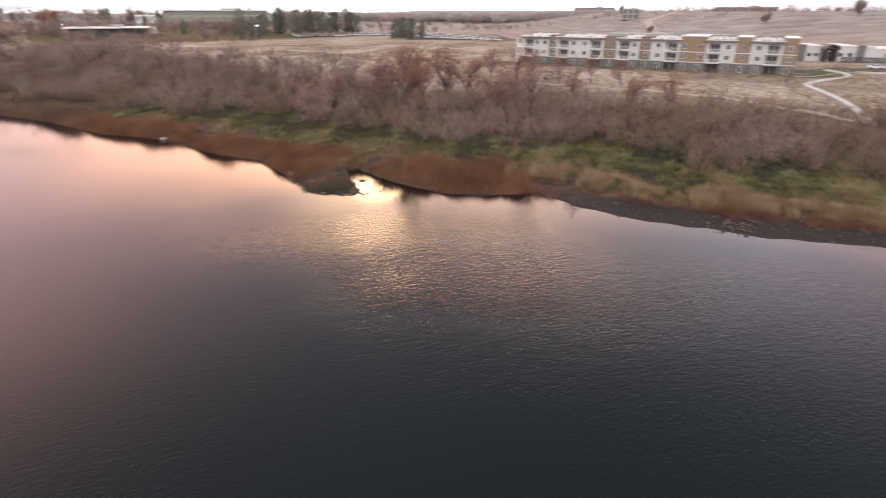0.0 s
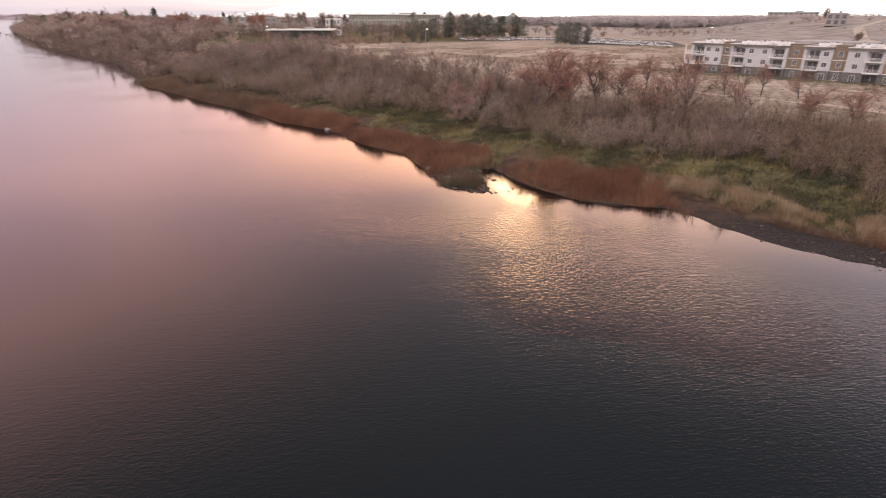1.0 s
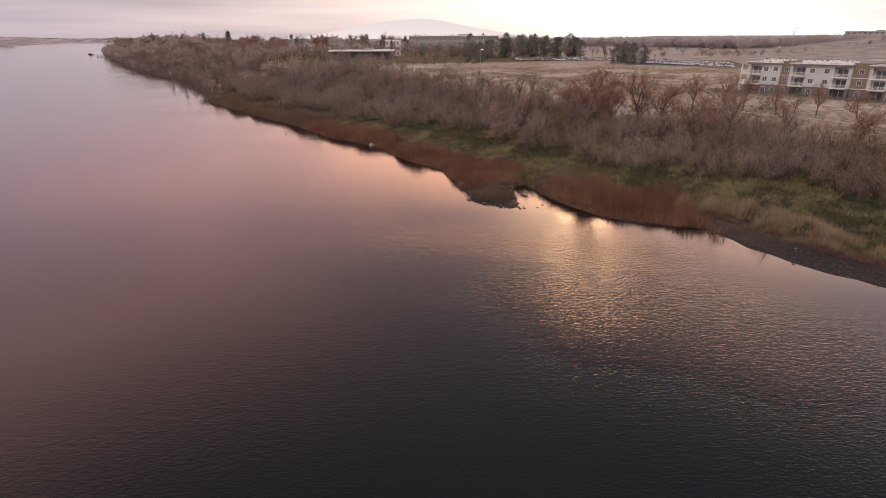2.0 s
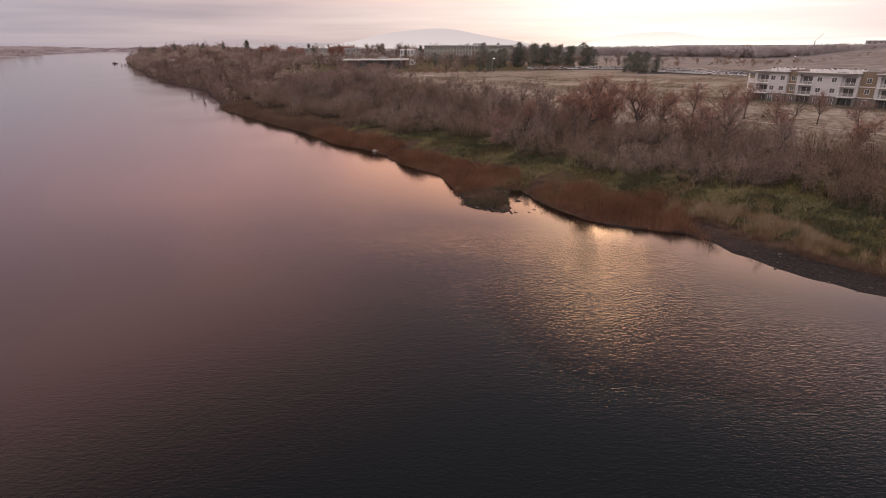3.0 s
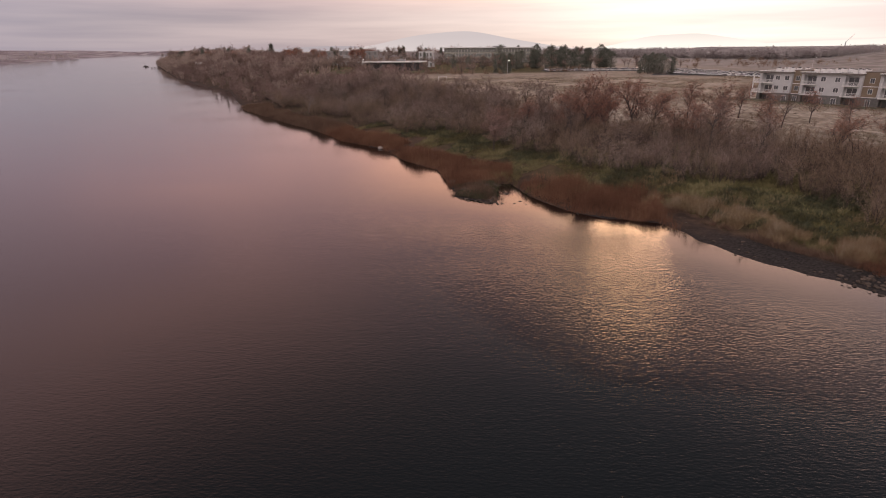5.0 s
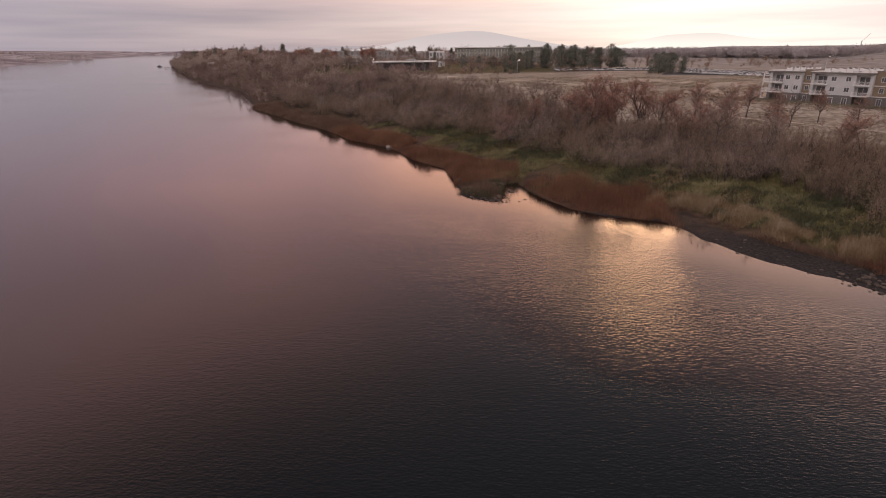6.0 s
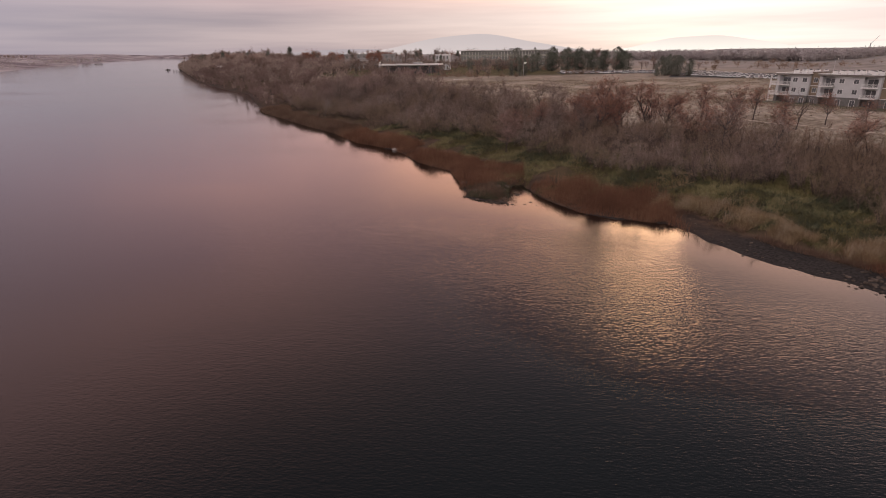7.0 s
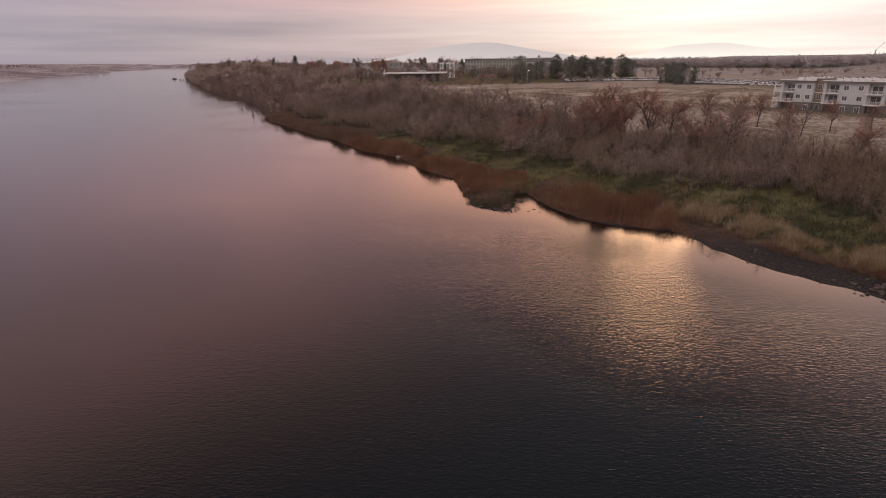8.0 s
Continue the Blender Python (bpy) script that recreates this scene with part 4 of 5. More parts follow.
def make_trees():
    rng = np.random.default_rng(21)
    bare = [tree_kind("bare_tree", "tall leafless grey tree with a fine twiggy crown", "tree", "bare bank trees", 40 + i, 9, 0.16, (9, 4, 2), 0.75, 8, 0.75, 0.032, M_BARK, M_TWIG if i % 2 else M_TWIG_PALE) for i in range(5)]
    p = area_points(300, -75, 70, 95, 300, rng, lambda p, d: (d > 26) & (d < belt_depth(p)))[:64]
    plant(bare, [(x, y, rng.uniform(0.8, 1.3)) for x, y in p], rng)
    rust = [tree_kind("rust_tree", "tree with sparse rust-red leaves on dark limbs", "tree", "rust-leaved trees", 60 + i, 9.5, 0.2, (13, 5, 3), 0.95, 4, 0.6, 0.028, M_BARK, M_TWIG, 8, 0.085, M_RUST, low=0.1) for i in range(4)]
    plant(rust, [(43, 131, 1.5), (39, 134, 1.3), (48, 128, 1.25), (55.5, 131, 1.4), (51, 137, 1.2), (59, 126, 1.1), (83, 97, 0.85), (90, 93, 0.8)], rng)
    thin = [tree_kind("thin_rust_tree", "sparse dark-limbed tree with a few rust-red leaves", "tree", "rust-leaved trees", 66 + i, 8.5, 0.17, (10, 5, 2), 1.0, 3, 0.6, 0.03, M_BARK, M_TWIG, 5, 0.09, M_RUST, low=0.15) for i in range(2)]
    plant(thin, [(64, 113, 1.15), (70, 117, 1.1), (66.5, 122, 1.0), (76, 108, 0.95), (60, 118, 1.0), (30, 140, 1.15), (25, 146, 1.0), (70, 134, 1.1), (76, 130, 1.2), (82.5, 133, 1.0), (87, 127, 1.0), (94, 123, 0.9), (100, 118, 0.85)], rng)
    pink = tree_kind("pale_pink_tree", "small round-headed tree with pale pinkish twigs", "tree", "", 71, 6.2, 0.12, (12, 6, 3), 1.0, 9, 0.5, 0.03, M_BARK, M_PINKTWIG, low=0.15)
    plant([pink], [(20.6, 129.0, 1.5)], rng)
    snag = tree_kind("dead_snag", "pale dead tree with bare bleached limbs", "tree", "", 73, 8, 0.16, (9, 3, 2), 0.3, 1, 0.6, 0.04, M_PALEBARK, M_PALEBARK, low=0.05)
    plant([snag], [(-46, 221, 1.15)], rng)
    lone = tree_kind("lone_bare_tree", "slender leafless tree standing on the open field", "tree", "", 75, 8, 0.13, (8, 4, 2), 0.7, 3, 0.7, 0.03, M_BARK, M_TWIG)
    plant([lone], [(84.5, 118, 1.0)], rng)
    # half get the pale twigs, as painted haze on the far trees
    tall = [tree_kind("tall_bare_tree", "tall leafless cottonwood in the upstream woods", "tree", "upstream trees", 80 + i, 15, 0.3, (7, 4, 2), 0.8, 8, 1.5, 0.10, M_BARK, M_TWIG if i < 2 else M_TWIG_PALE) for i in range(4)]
    p = area_points(900, -600, -60, 290, 1350, rng, lambda p, d: (d > 9) & (d < 130))[:170]
    back = np.column_stack([rng.uniform(-170, 190, 55), rng.uniform(720, 830, 55)])
    plant(tall, [(-305, 735, 1.5), (-300, 780, 1.2)] + [(x, y, rng.uniform(0.6, 1.2) * (1 + 0.45 * (y > 700))) for x, y in p[:120]] + [(x, y, rng.uniform(0.9, 1.4)) for x, y in back], rng)
    russet = [tree_kind("russet_tree", "tall tree still holding russet leaves", "tree", "russet trees", 90 + i, 15, 0.3, (9, 5, 3), 0.8, 2, 1.3, 0.08, M_BARK, M_TWIG, 5, 0.3, M_RUST) for i in range(2)]
    p = area_points(300, -330, -60, 520, 900, rng, lambda p, d: (d > 60) & (d < 190))[:18]
    plant(russet, [(x, y, rng.uniform(0.9, 1.25)) for x, y in p] + [(rng.uniform(-160, 120), rng.uniform(715, 790), rng.uniform(0.8, 1.2)) for _ in range(12)], rng)
    round_pine = [pine_kind(100 + i, 11, "dark green round-crowned pine", False) for i in range(3)]
    spots = [(139, 370, 0.8), (143, 366, 1.05), (147, 373, 1.2), (150, 365, 1.15), (154, 372, 1.1), (158, 366, 0.95), (162, 374, 0.8), (145, 378, 1.1), (152, 380, 1.1)]
    spots += [(cx + rng.normal() * 6, cy + rng.normal() * 8, rng.uniform(1.0, 1.75)) for cx, cy, n in ((66, 470, 4), (88, 478, 6), (104, 466, 7), (124, 476, 7), (150, 486, 5)) for _ in range(n)]
    spots += [(-395, 905, 1.9), (-372, 890, 1.6), (-340, 870, 1.5)]
    spots += [(20 + 12 * i, 500 + rng.uniform(-20, 20), rng.uniform(0.7, 1.1)) for i in range(5)]
    plant(round_pine, spots, rng)
    spruce = [pine_kind(110 + i, 14, "dark pointed conifer among bare trees", True) for i in range(2)]
    skyline_spots = [(rng.uniform(-150, 150), rng.uniform(725, 800), rng.uniform(0.8, 1.5)) for _ in range(22)]
    spots = skyline_spots + [(52, 392, 0.9), (56, 396, 0.8), (47, 399, 0.7), (-196, 700, 1.75), (-150, 640, 1.3), (-230, 720, 1.4), (-320, 800, 1.5), (-270, 760, 1.4), (-6, 520, 1.0), (-105, 620, 1.2), (-80, 660, 1.2), (-165, 690, 1.35)]
    plant(spruce, spots, rng)
    # mostly pale twigs, haze over the campus put into the crowns
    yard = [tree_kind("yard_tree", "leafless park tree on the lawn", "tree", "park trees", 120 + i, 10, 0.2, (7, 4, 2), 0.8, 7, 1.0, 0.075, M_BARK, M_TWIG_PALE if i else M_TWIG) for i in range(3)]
    p = area_points(1600, -110, 130, 360, 680, rng, lambda p, d: (d > 110) & (patchy(p, 30, 6) > 0.0) & ~((p[:, 0] > -75) & (p[:, 0] < 12) & (p[:, 1] < 458)) & ~((p[:, 0] > 30) & (p[:, 1] < 455)))[:150]
    more = np.concatenate([np.column_stack([rng.uniform(40, 210, 46), rng.uniform(456, 540, 46)]), np.column_stack([rng.uniform(-135, 20, 44), rng.uniform(482, 630, 44)])])
    plant(yard, [(x, y, rng.uniform(0.6, 1.2)) for x, y in np.concatenate([p[:70], more, np.column_stack([rng.uniform(15, 135, 30), rng.uniform(545, 670, 30)])])], rng)
    skyline = tree_kind("skyline_tree", "round-headed tree on the bluff skyline", "tree", "skyline trees", 140, 9, 0.25, (12, 6, 3), 1.0, 8, 1.0, 0.10, M_BARK, M_TWIG, low=0.15)
    plant([skyline], [(396, 222, 1.25), (372, 268, 0.9), (330, 330, 0.7), (405, 175, 0.8), (520, 560, 1.2)], rng)
    bush = [shrub_shape(rng, 8, 18, 0.026) for _ in range(3)]
    p = area_points(2400, -110, 120, 380, 660, rng, lambda p, d: (d > 90) & (patchy(p, 22, 9) > 0.25) & ~((p[:, 0] > -60) & (p[:, 0] < 5) & (p[:, 1] > 430) & (p[:, 1] < 480)))
    stuff("campus_shrubs", scatter(bush, p, rng.uniform(1.5, 4.5, len(p)), rng, (0.9, 1.5)), M_TWIG_BROWN, "brown winter shrubs and hedges round the campus", "shrubs")
    # woods far over the plain and on the other bank
    far = [crown_shape(rng, 9, 12, 0.16, 0.06, 0.0) for _ in range(5)]
    belt = np.array([(60, 1030), (230, 1000), (345, 960), (400, 860), (440, 780), (480, 700), (560, 610), (680, 520)], float)
    k = rng.integers(0, len(belt) - 1, 1500)
    p = belt[k] + (belt[k + 1] - belt[k]) * rng.random((1500, 1)) + np.abs(rng.normal(size=(1500, 1))) * np.array([[22.0, 44.0]]) + rng.normal(size=(1500, 2)) * 5
    size = np.maximum(20.5 - (height(p) - 9.6), 4.5) * (0.80 + 0.07 * patchy(p, 30, 3)) * rng.uniform(0.78, 1.08, len(p))
    stuff("plain_woods", scatter(far, p, size, rng, (0.9, 1.5)), M_TWIG_HAZE, "leafless woods far over the plain, greyed with painted haze", "woods")
    p = area_points(1100, -260, 160, 700, 1100, rng, lambda p, d: (d > 120) & (patchy(p, 60, 8) > -0.4))
    stuff("campus_woods", scatter(far, p, rng.uniform(8, 15, len(p)), rng, (0.9, 1.4)), M_TWIG_HAZE, "bare trees behind the campus buildings, greyed with painted haze", "woods")
    rows = []
    for x0, y0, x1, y1, n in ((190, 480, 300, 470, 16), (260, 520, 420, 560, 26), (230, 640, 420, 690, 40), (470, 470, 760, 430, 70), (430, 330, 640, 260, 40), (450, 560, 640, 420, 40)):
        t = np.sort(rng.random(n))
        rows.append(np.column_stack([x0 + (x1 - x0) * t, y0 + (y1 - y0) * t]) + rng.normal(size=(n, 2)) * 7)
    q = np.concatenate(rows)
    stuff("hedgerow", scatter(far, q, rng.uniform(2.5, 6.5, len(q)), rng, (0.9, 1.6)), M_TWIG_BROWN, "broken rows of bare brown trees over the plain", "hedgerow")
    q = np.column_stack([rng.uniform(-1900, -780, 2200), rng.uniform(900, 2400, 2200)])
    d2 = bank_distance(q)[1]
    q = q[(d2 > 10) & (patchy(q, 120, 2) > -0.15)]
    stuff("far_bank_woods", scatter(far, q, rng.uniform(4, 10, len(q)) * (1 + 0.7 * (patchy(q, 150, 7) > 0.3)), rng, (1.0, 1.8)), M_TWIG_HAZE, "shrubs and trees on the opposite bank, greyed with painted haze", "woods")
    q = np.column_stack([rng.uniform(-1500, -900, 4000), rng.uniform(1000, 2000, 4000)])
    d2 = bank_distance(q)[1]
    q = q[(d2 > 190) & (d2 < 300) & (patchy(q, 40, 3) > 0.25)][:130]
    stuff("far_crest_trees", scatter(far, q, rng.uniform(5, 11, len(q)), rng, (0.8, 1.2)), M_TWIG, "dark trees along the crest of the opposite bank", "trees")
    q = area_points(700, 300, 900, 60, 700, rng, lambda p, d: patchy(p, 45, 5) > 0.35)
    stuff("bluff_brush", scatter(far, q, rng.uniform(1.2, 3.0, len(q)), rng, (1.0, 1.8)), M_SAGE, "low brush on the bluff", "brush")


make_trees()


# ---- apartment house ----
def tilted_root(name, x, y, z, rz):
    ob = new(name)
    ob.matrix_world = pose(x, y, z, 0, 0, rz)
    return ob


def window(parent, x, w, z0, z1, y):
    f = part("window", boxes((x, x + w, y, y + 0.06, z0, z0 + 0.09), (x, x + w, y, y + 0.06, z1 - 0.09, z1), (x, x + 0.09, y, y + 0.06, z0 + 0.09, z1 - 0.09),
                             (x + w - 0.09, x + w, y, y + 0.06, z0 + 0.09, z1 - 0.09), (x + w / 2 - 0.03, x + w / 2 + 0.03, y, y + 0.05, z0 + 0.09, z1 - 0.09)), M_TRIM, parent, "white window frame")
    part("pane", boxes((x + 0.09, x + w - 0.09, y - 0.02, y + 0.025, z0 + 0.09, z1 - 0.09)), M_GLASS, f)


def make_apartments():
    top, g = 9.45, 3.15
    root = tagged(tilted_root("apartment_building", *HOUSE_CORNER, 8.08, HOUSE_TURN), "three-storey white and tan apartment building with a flat roof", "building")
    # (start, end, balcony side); towers between the white bays: (start, end, front, siding)
    bays = ((3.8, 12.8, 0), (17.0, 25.9, 1), (33.5, 42.9, 0), (46.7, 54.5, 1), (58.9, 76.15, 2), (78.95, 89.35, 1))
    towers = ((0, 3.8, 0.3, M_ORANGE), (12.8, 17.0, -0.5, M_ORANGE), (25.9, 33.5, 0.3, M_ORANGE), (42.9, 46.7, -1.1, M_TAN), (54.5, 58.9, -1.1, M_TAN), (76.15, 78.95, -1.1, M_TAN))
    for a, b, f, siding in towers:
        up = 1.6 if siding is M_ORANGE else 1.0
        t = part("tower_wall", boxes((a + 0.01, b - 0.01, -17, f, g, top + up)), siding, root, "ochre siding stair tower" if siding is M_ORANGE else "brown siding stair tower")
        part("stone_base", boxes((a + 0.01, b - 0.01, -17, f + 0.05, -1.2, g)), M_STONE, t)
        part("coping", boxes((a - 0.12, b + 0.12, -17.1, f + 0.2, top + up, top + up + 0.15)), M_TRIM if siding is M_ORANGE else M_FASCIA, t)
        part("belt_course", boxes((a + 0.02, b - 0.02, f, f + 0.12, 2 * g - 0.1, 2 * g + 0.12)), M_TRIM, t)
        part("belt_course", boxes((a + 0.02, b - 0.02, f + 0.05, f + 0.17, g - 0.1, g + 0.12)), M_TRIM, t)
        c = (a + b) / 2
        for k in (0, 1, 2):
            spots = [c - 0.65] if b - a < 5 else [a + 0.8, b - 2.1]
            for x in spots:
                window(t, x, 1.3, k * g + (0.5 if k == 0 else 1.0), k * g + 2.5, f + (0.07 if k == 0 else 0.02))
    for a, b, side in bays:
        spans = {0: ((a + 0.9, a + 4.5),), 1: ((b - 4.5, b - 0.9),), 2: ((a + 0.9, a + 4.6), (b - 4.6, b - 0.9))}[side]
        cuts = [a] + [v for s in spans for v in s] + [b]
        w = bmesh.new()
        base = bmesh.new()
        for i in range(0, len(cuts), 2):
            if cuts[i + 1] - cuts[i] > 0.05:
                box(w, cuts[i], cuts[i + 1], -17, 0, g, top)
                box(base, cuts[i], cuts[i + 1], -17, 0.05, -1.2, g)
        for s in spans:
            box(w, s[0], s[1], -17, -1.7, g, top)
            box(base, s[0], s[1], -17, -1.65, -1.2, g)
        wall = part("wall", w, M_STUCCO, root, "white stucco bay")
        part("stone_base", base, M_STONE, wall)
        part("fascia", boxes((a - 0.15, b + 0.15, -17.3, 0.75, top, top + 0.55)), M_FASCIA, wall, "grey-brown roof fascia")
        part("roof_edge", boxes((a - 0.25, b + 0.25, 0.55, 0.9, top + 0.55, top + 0.74), (a - 0.25, b + 0.25, -17.4, -17.05, top + 0.55, top + 0.74),
                                (a - 0.25, a + 0.1, -17.05, 0.55, top + 0.55, top + 0.74), (b - 0.1, b + 0.25, -17.05, 0.55, top + 0.55, top + 0.74)), M_TRIM, wall)
        part("roof_membrane", boxes((a + 0.1, b - 0.1, -17.05, 0.55, top + 0.55, top + 0.6)), M_ROOF, wall)
        i = 0
        while i < len(cuts):
            if cuts[i + 1] - cuts[i] > 2.0:
                n = 1 if cuts[i + 1] - cuts[i] < 5 else 2
                for j in range(n):
                    x = cuts[i] + (cuts[i + 1] - cuts[i]) * (j + 0.5) / n - 0.75
                    for k in (0, 1, 2):
                        window(wall, x, 1.5, k * g + (0.35 if k == 0 else 1.0), k * g + 2.45, 0.07 if k == 0 else 0.01)
            i += 2
        for s in spans:
            for k in (0, 1, 2):
                zz = k * g
                door = part("patio_door", boxes((s[0] + 0.4, s[1] - 0.5, -1.64, -1.58, zz + 0.1, zz + 2.35)), M_GLASS, wall, "dark glazed balcony door")
                part("door_frame", boxes((s[0] + 1.75, s[0] + 1.83, -1.58, -1.54, zz + 0.1, zz + 2.35)), M_TRIM, door)
                if k:
                    slab = part("balcony", boxes((s[0] - 0.25, s[1] + 0.25, -1.7, 1.0, zz - 0.16, zz + 0.1)), M_TRIM, wall, "white balcony")
                    rail = [(s[0] - 0.2, s[1] + 0.2, 0.9, 0.96, zz + 1.08, zz + 1.15), (s[0] - 0.2, s[1] + 0.2, 0.9, 0.96, zz + 0.2, zz + 0.25)]
                    x = s[0] - 0.2
                    while x < s[1] + 0.2:
                        rail.append((x, x + 0.035, 0.91, 0.95, zz + 0.1, zz + 1.08))
                        x += 0.16
                    for x in (s[0] - 0.2, s[1] + 0.15):
                        rail += [(x, x + 0.05, 0.02, 0.9, zz + 1.08, zz + 1.15), (x, x + 0.05, 0.45, 0.49, zz + 0.1, zz + 1.08)]
                    part("railing", boxes(*rail), M_TRIM, slab)
    # balconies wrapped round the far end
    for k in (0, 1, 2):
        zz = k * g
        deck = part("corner_balcony", boxes((89.35, 91.2, -5.0, 1.0, zz - 0.16, zz + 0.1)), M_TRIM, root, "white balcony wrapped round the end wall")
        rail = [(89.4, 91.2, 0.9, 0.96, zz + 1.08, zz + 1.15), (91.1, 91.16, -5.0, 0.9, zz + 1.08, zz + 1.15), (89.4, 91.2, 0.9, 0.96, zz + 0.2, zz + 0.25), (91.1, 91.16, -5.0, 0.9, zz + 0.2, zz + 0.25)]
        rail += [(89.4 + 0.16 * i, 89.44 + 0.16 * i, 0.91, 0.95, zz + 0.1, zz + 1.08) for i in range(11)] + [(91.11, 91.15, -4.9 + 0.18 * i, -4.86 + 0.18 * i, zz + 0.1, zz + 1.08) for i in range(32)]
        part("railing", boxes(*rail), M_TRIM, deck)
        part("post", boxes((90.8, 91.1, 0.55, 0.85, zz + 0.1, zz + 2.9)), M_TRIM, deck)
        part("patio_door", boxes((89.35, 89.42, -4.2, -1.8, zz + 0.1, zz + 2.4)), M_GLASS, deck, "dark glazed balcony door")
    part("end_stone", boxes((89.35, 89.42, -17, 0.04, -1.2, g - 0.1)), M_STONE, root)


make_apartments()


# rows of air handlers on the flat roof
def make_roof_units():
    rng = np.random.default_rng(31)
    base = pose(*HOUSE_CORNER, 17.75, 0, 0, HOUSE_TURN)
    first = new("rooftop_unit")
    part("casing", boxes((-0.6, 0.6, -0.5, 0.5, 0, 0.9), (-0.68, 0.68, -0.58, 0.58, -0.06, 0.1)), M_TRIM, first)
    bm = bmesh.new()
    bmesh.ops.create_cone(bm, cap_ends=True, segments=12, radius1=0.42, radius2=0.38, depth=0.16, matrix=Matrix.Translation((0, 0, 0.98)))
    part("fan_cowl", bm, M_DARK, first)
    tagged(first, "grey metal air handler on the flat roof", "air handler", "roof units")
    spots = [(x + rng.uniform(-0.4, 0.4), y) for a, b in ((5, 12), (18.5, 25), (35, 42), (48, 54), (60.5, 75), (80.5, 88)) for x in np.arange(a, b, 2.1) for y in (-3.2, -7.8, -12.5) if rng.random() < 0.7]
    for i, (x, y) in enumerate(spots):
        m = base @ Matrix.Translation((x, y, 0.38))
        if i:
            copy_thing(first, m)
        else:
            first.matrix_basis = m


make_roof_units()


# ---- paths, roads and lawns ----
def drape(name, line, width, material, lift, label, category, across=4):
    """A strip laid over the ground along a line."""
    pts = []
    for (x0, y0), (x1, y1) in zip(line[:-1], line[1:]):
        n = max(2, int(math.hypot(x1 - x0, y1 - y0) / 2))
        pts += [(x0 + (x1 - x0) * i / n, y0 + (y1 - y0) * i / n) for i in range(n)]
    pts.append(line[-1])
    pts = np.array(pts, float)
    for _ in range(4):
        pts[1:-1] = (pts[:-2] + 2 * pts[1:-1] + pts[2:]) / 4
    way = unit(np.gradient(pts, axis=0))
    side = np.stack([-way[:, 1], way[:, 0]], 1)
    bm = bmesh.new()
    rows = []
    for k in range(across + 1):
        q = pts + side * width * (k / across - 0.5)
        rows.append([bm.verts.new((x, y, z + lift)) for (x, y), z in zip(q, height(q))])
    for a, b in zip(rows[:-1], rows[1:]):
        for i in range(len(pts) - 1):
            bm.faces.new((a[i], a[i + 1], b[i + 1], b[i]))
    for edge, z in ((rows[0], -0.4), (rows[-1], -0.4)):
        low = [bm.verts.new(v.co + Vector((0, 0, z))) for v in edge]
        for i in range(len(pts) - 1):
            bm.faces.new((edge[i], low[i], low[i + 1], edge[i + 1]))
    bmesh.ops.recalc_face_normals(bm, faces=bm.faces)
    return tagged(part(name, bm, material), label, category, kind="structure")


drape("lawn", [(105, 191), (130, 153), (160, 109), (163, 104)], 16, M_DRYLAWN, 0.10, "dull winter grass strip before the apartments", "lawn", 6)
drape("lawn", [(158, 103), (168, 106), (180, 110)], 12, M_LAWN, 0.16, "short green lawn beside the footpath", "lawn", 6)
drape("footpath", [(186, 116), (178, 109), (172, 102), (167, 98), (156, 96), (143, 94.5), (136.5, 92.5), (131, 86), (127, 80.5), (118, 69.5), (111, 63.5)], 1.7, M_CONCRETE, 0.22, "pale winding concrete footpath", "path")
drape("footpath", [(111, 63.5), (120, 56), (140, 46)], 2.4, M_CONCRETE, 0.20, "pale concrete path branching off", "path")
drape("track", [(70, 150), (78, 138), (88, 124), (98, 108), (104, 92), (111, 66)], 1.6, M_DIRT, 0.10, "worn pale dirt track across the field", "track")
drape("road", [(176, 146), (186, 116), (196, 100), (225, 66), (290, -10)], 11, M_ASPHALT, 0.14, "grey street beside the apartments", "road", 6)
drape("kerb", [(164.8, 113), (174, 104), (183.5, 97), (214, 60), (276, -18)], 0.7, M_CONCRETE, 0.26, "pale concrete kerb along the street", "kerb", 2)
drape("road", [(300, 250), (335, 330), (420, 420), (520, 470)], 7, M_DIRT, 0.15, "pale dirt track climbing the bluff", "track", 4)
drape("parking_lot", [(172, 337), (190, 378), (204, 410)], 70, M_ASPHALT, 0.14, "asphalt car park", "car park", 16)
drape("parking_lot", [(86, 431), (172, 428)], 32, M_ASPHALT, 0.14, "asphalt car park", "car park", 8)
drape("lawn", [(-78, 420), (-30, 428), (10, 445)], 26, M_LAWN, 0.14, "green lawn before the pavilion", "lawn", 8)


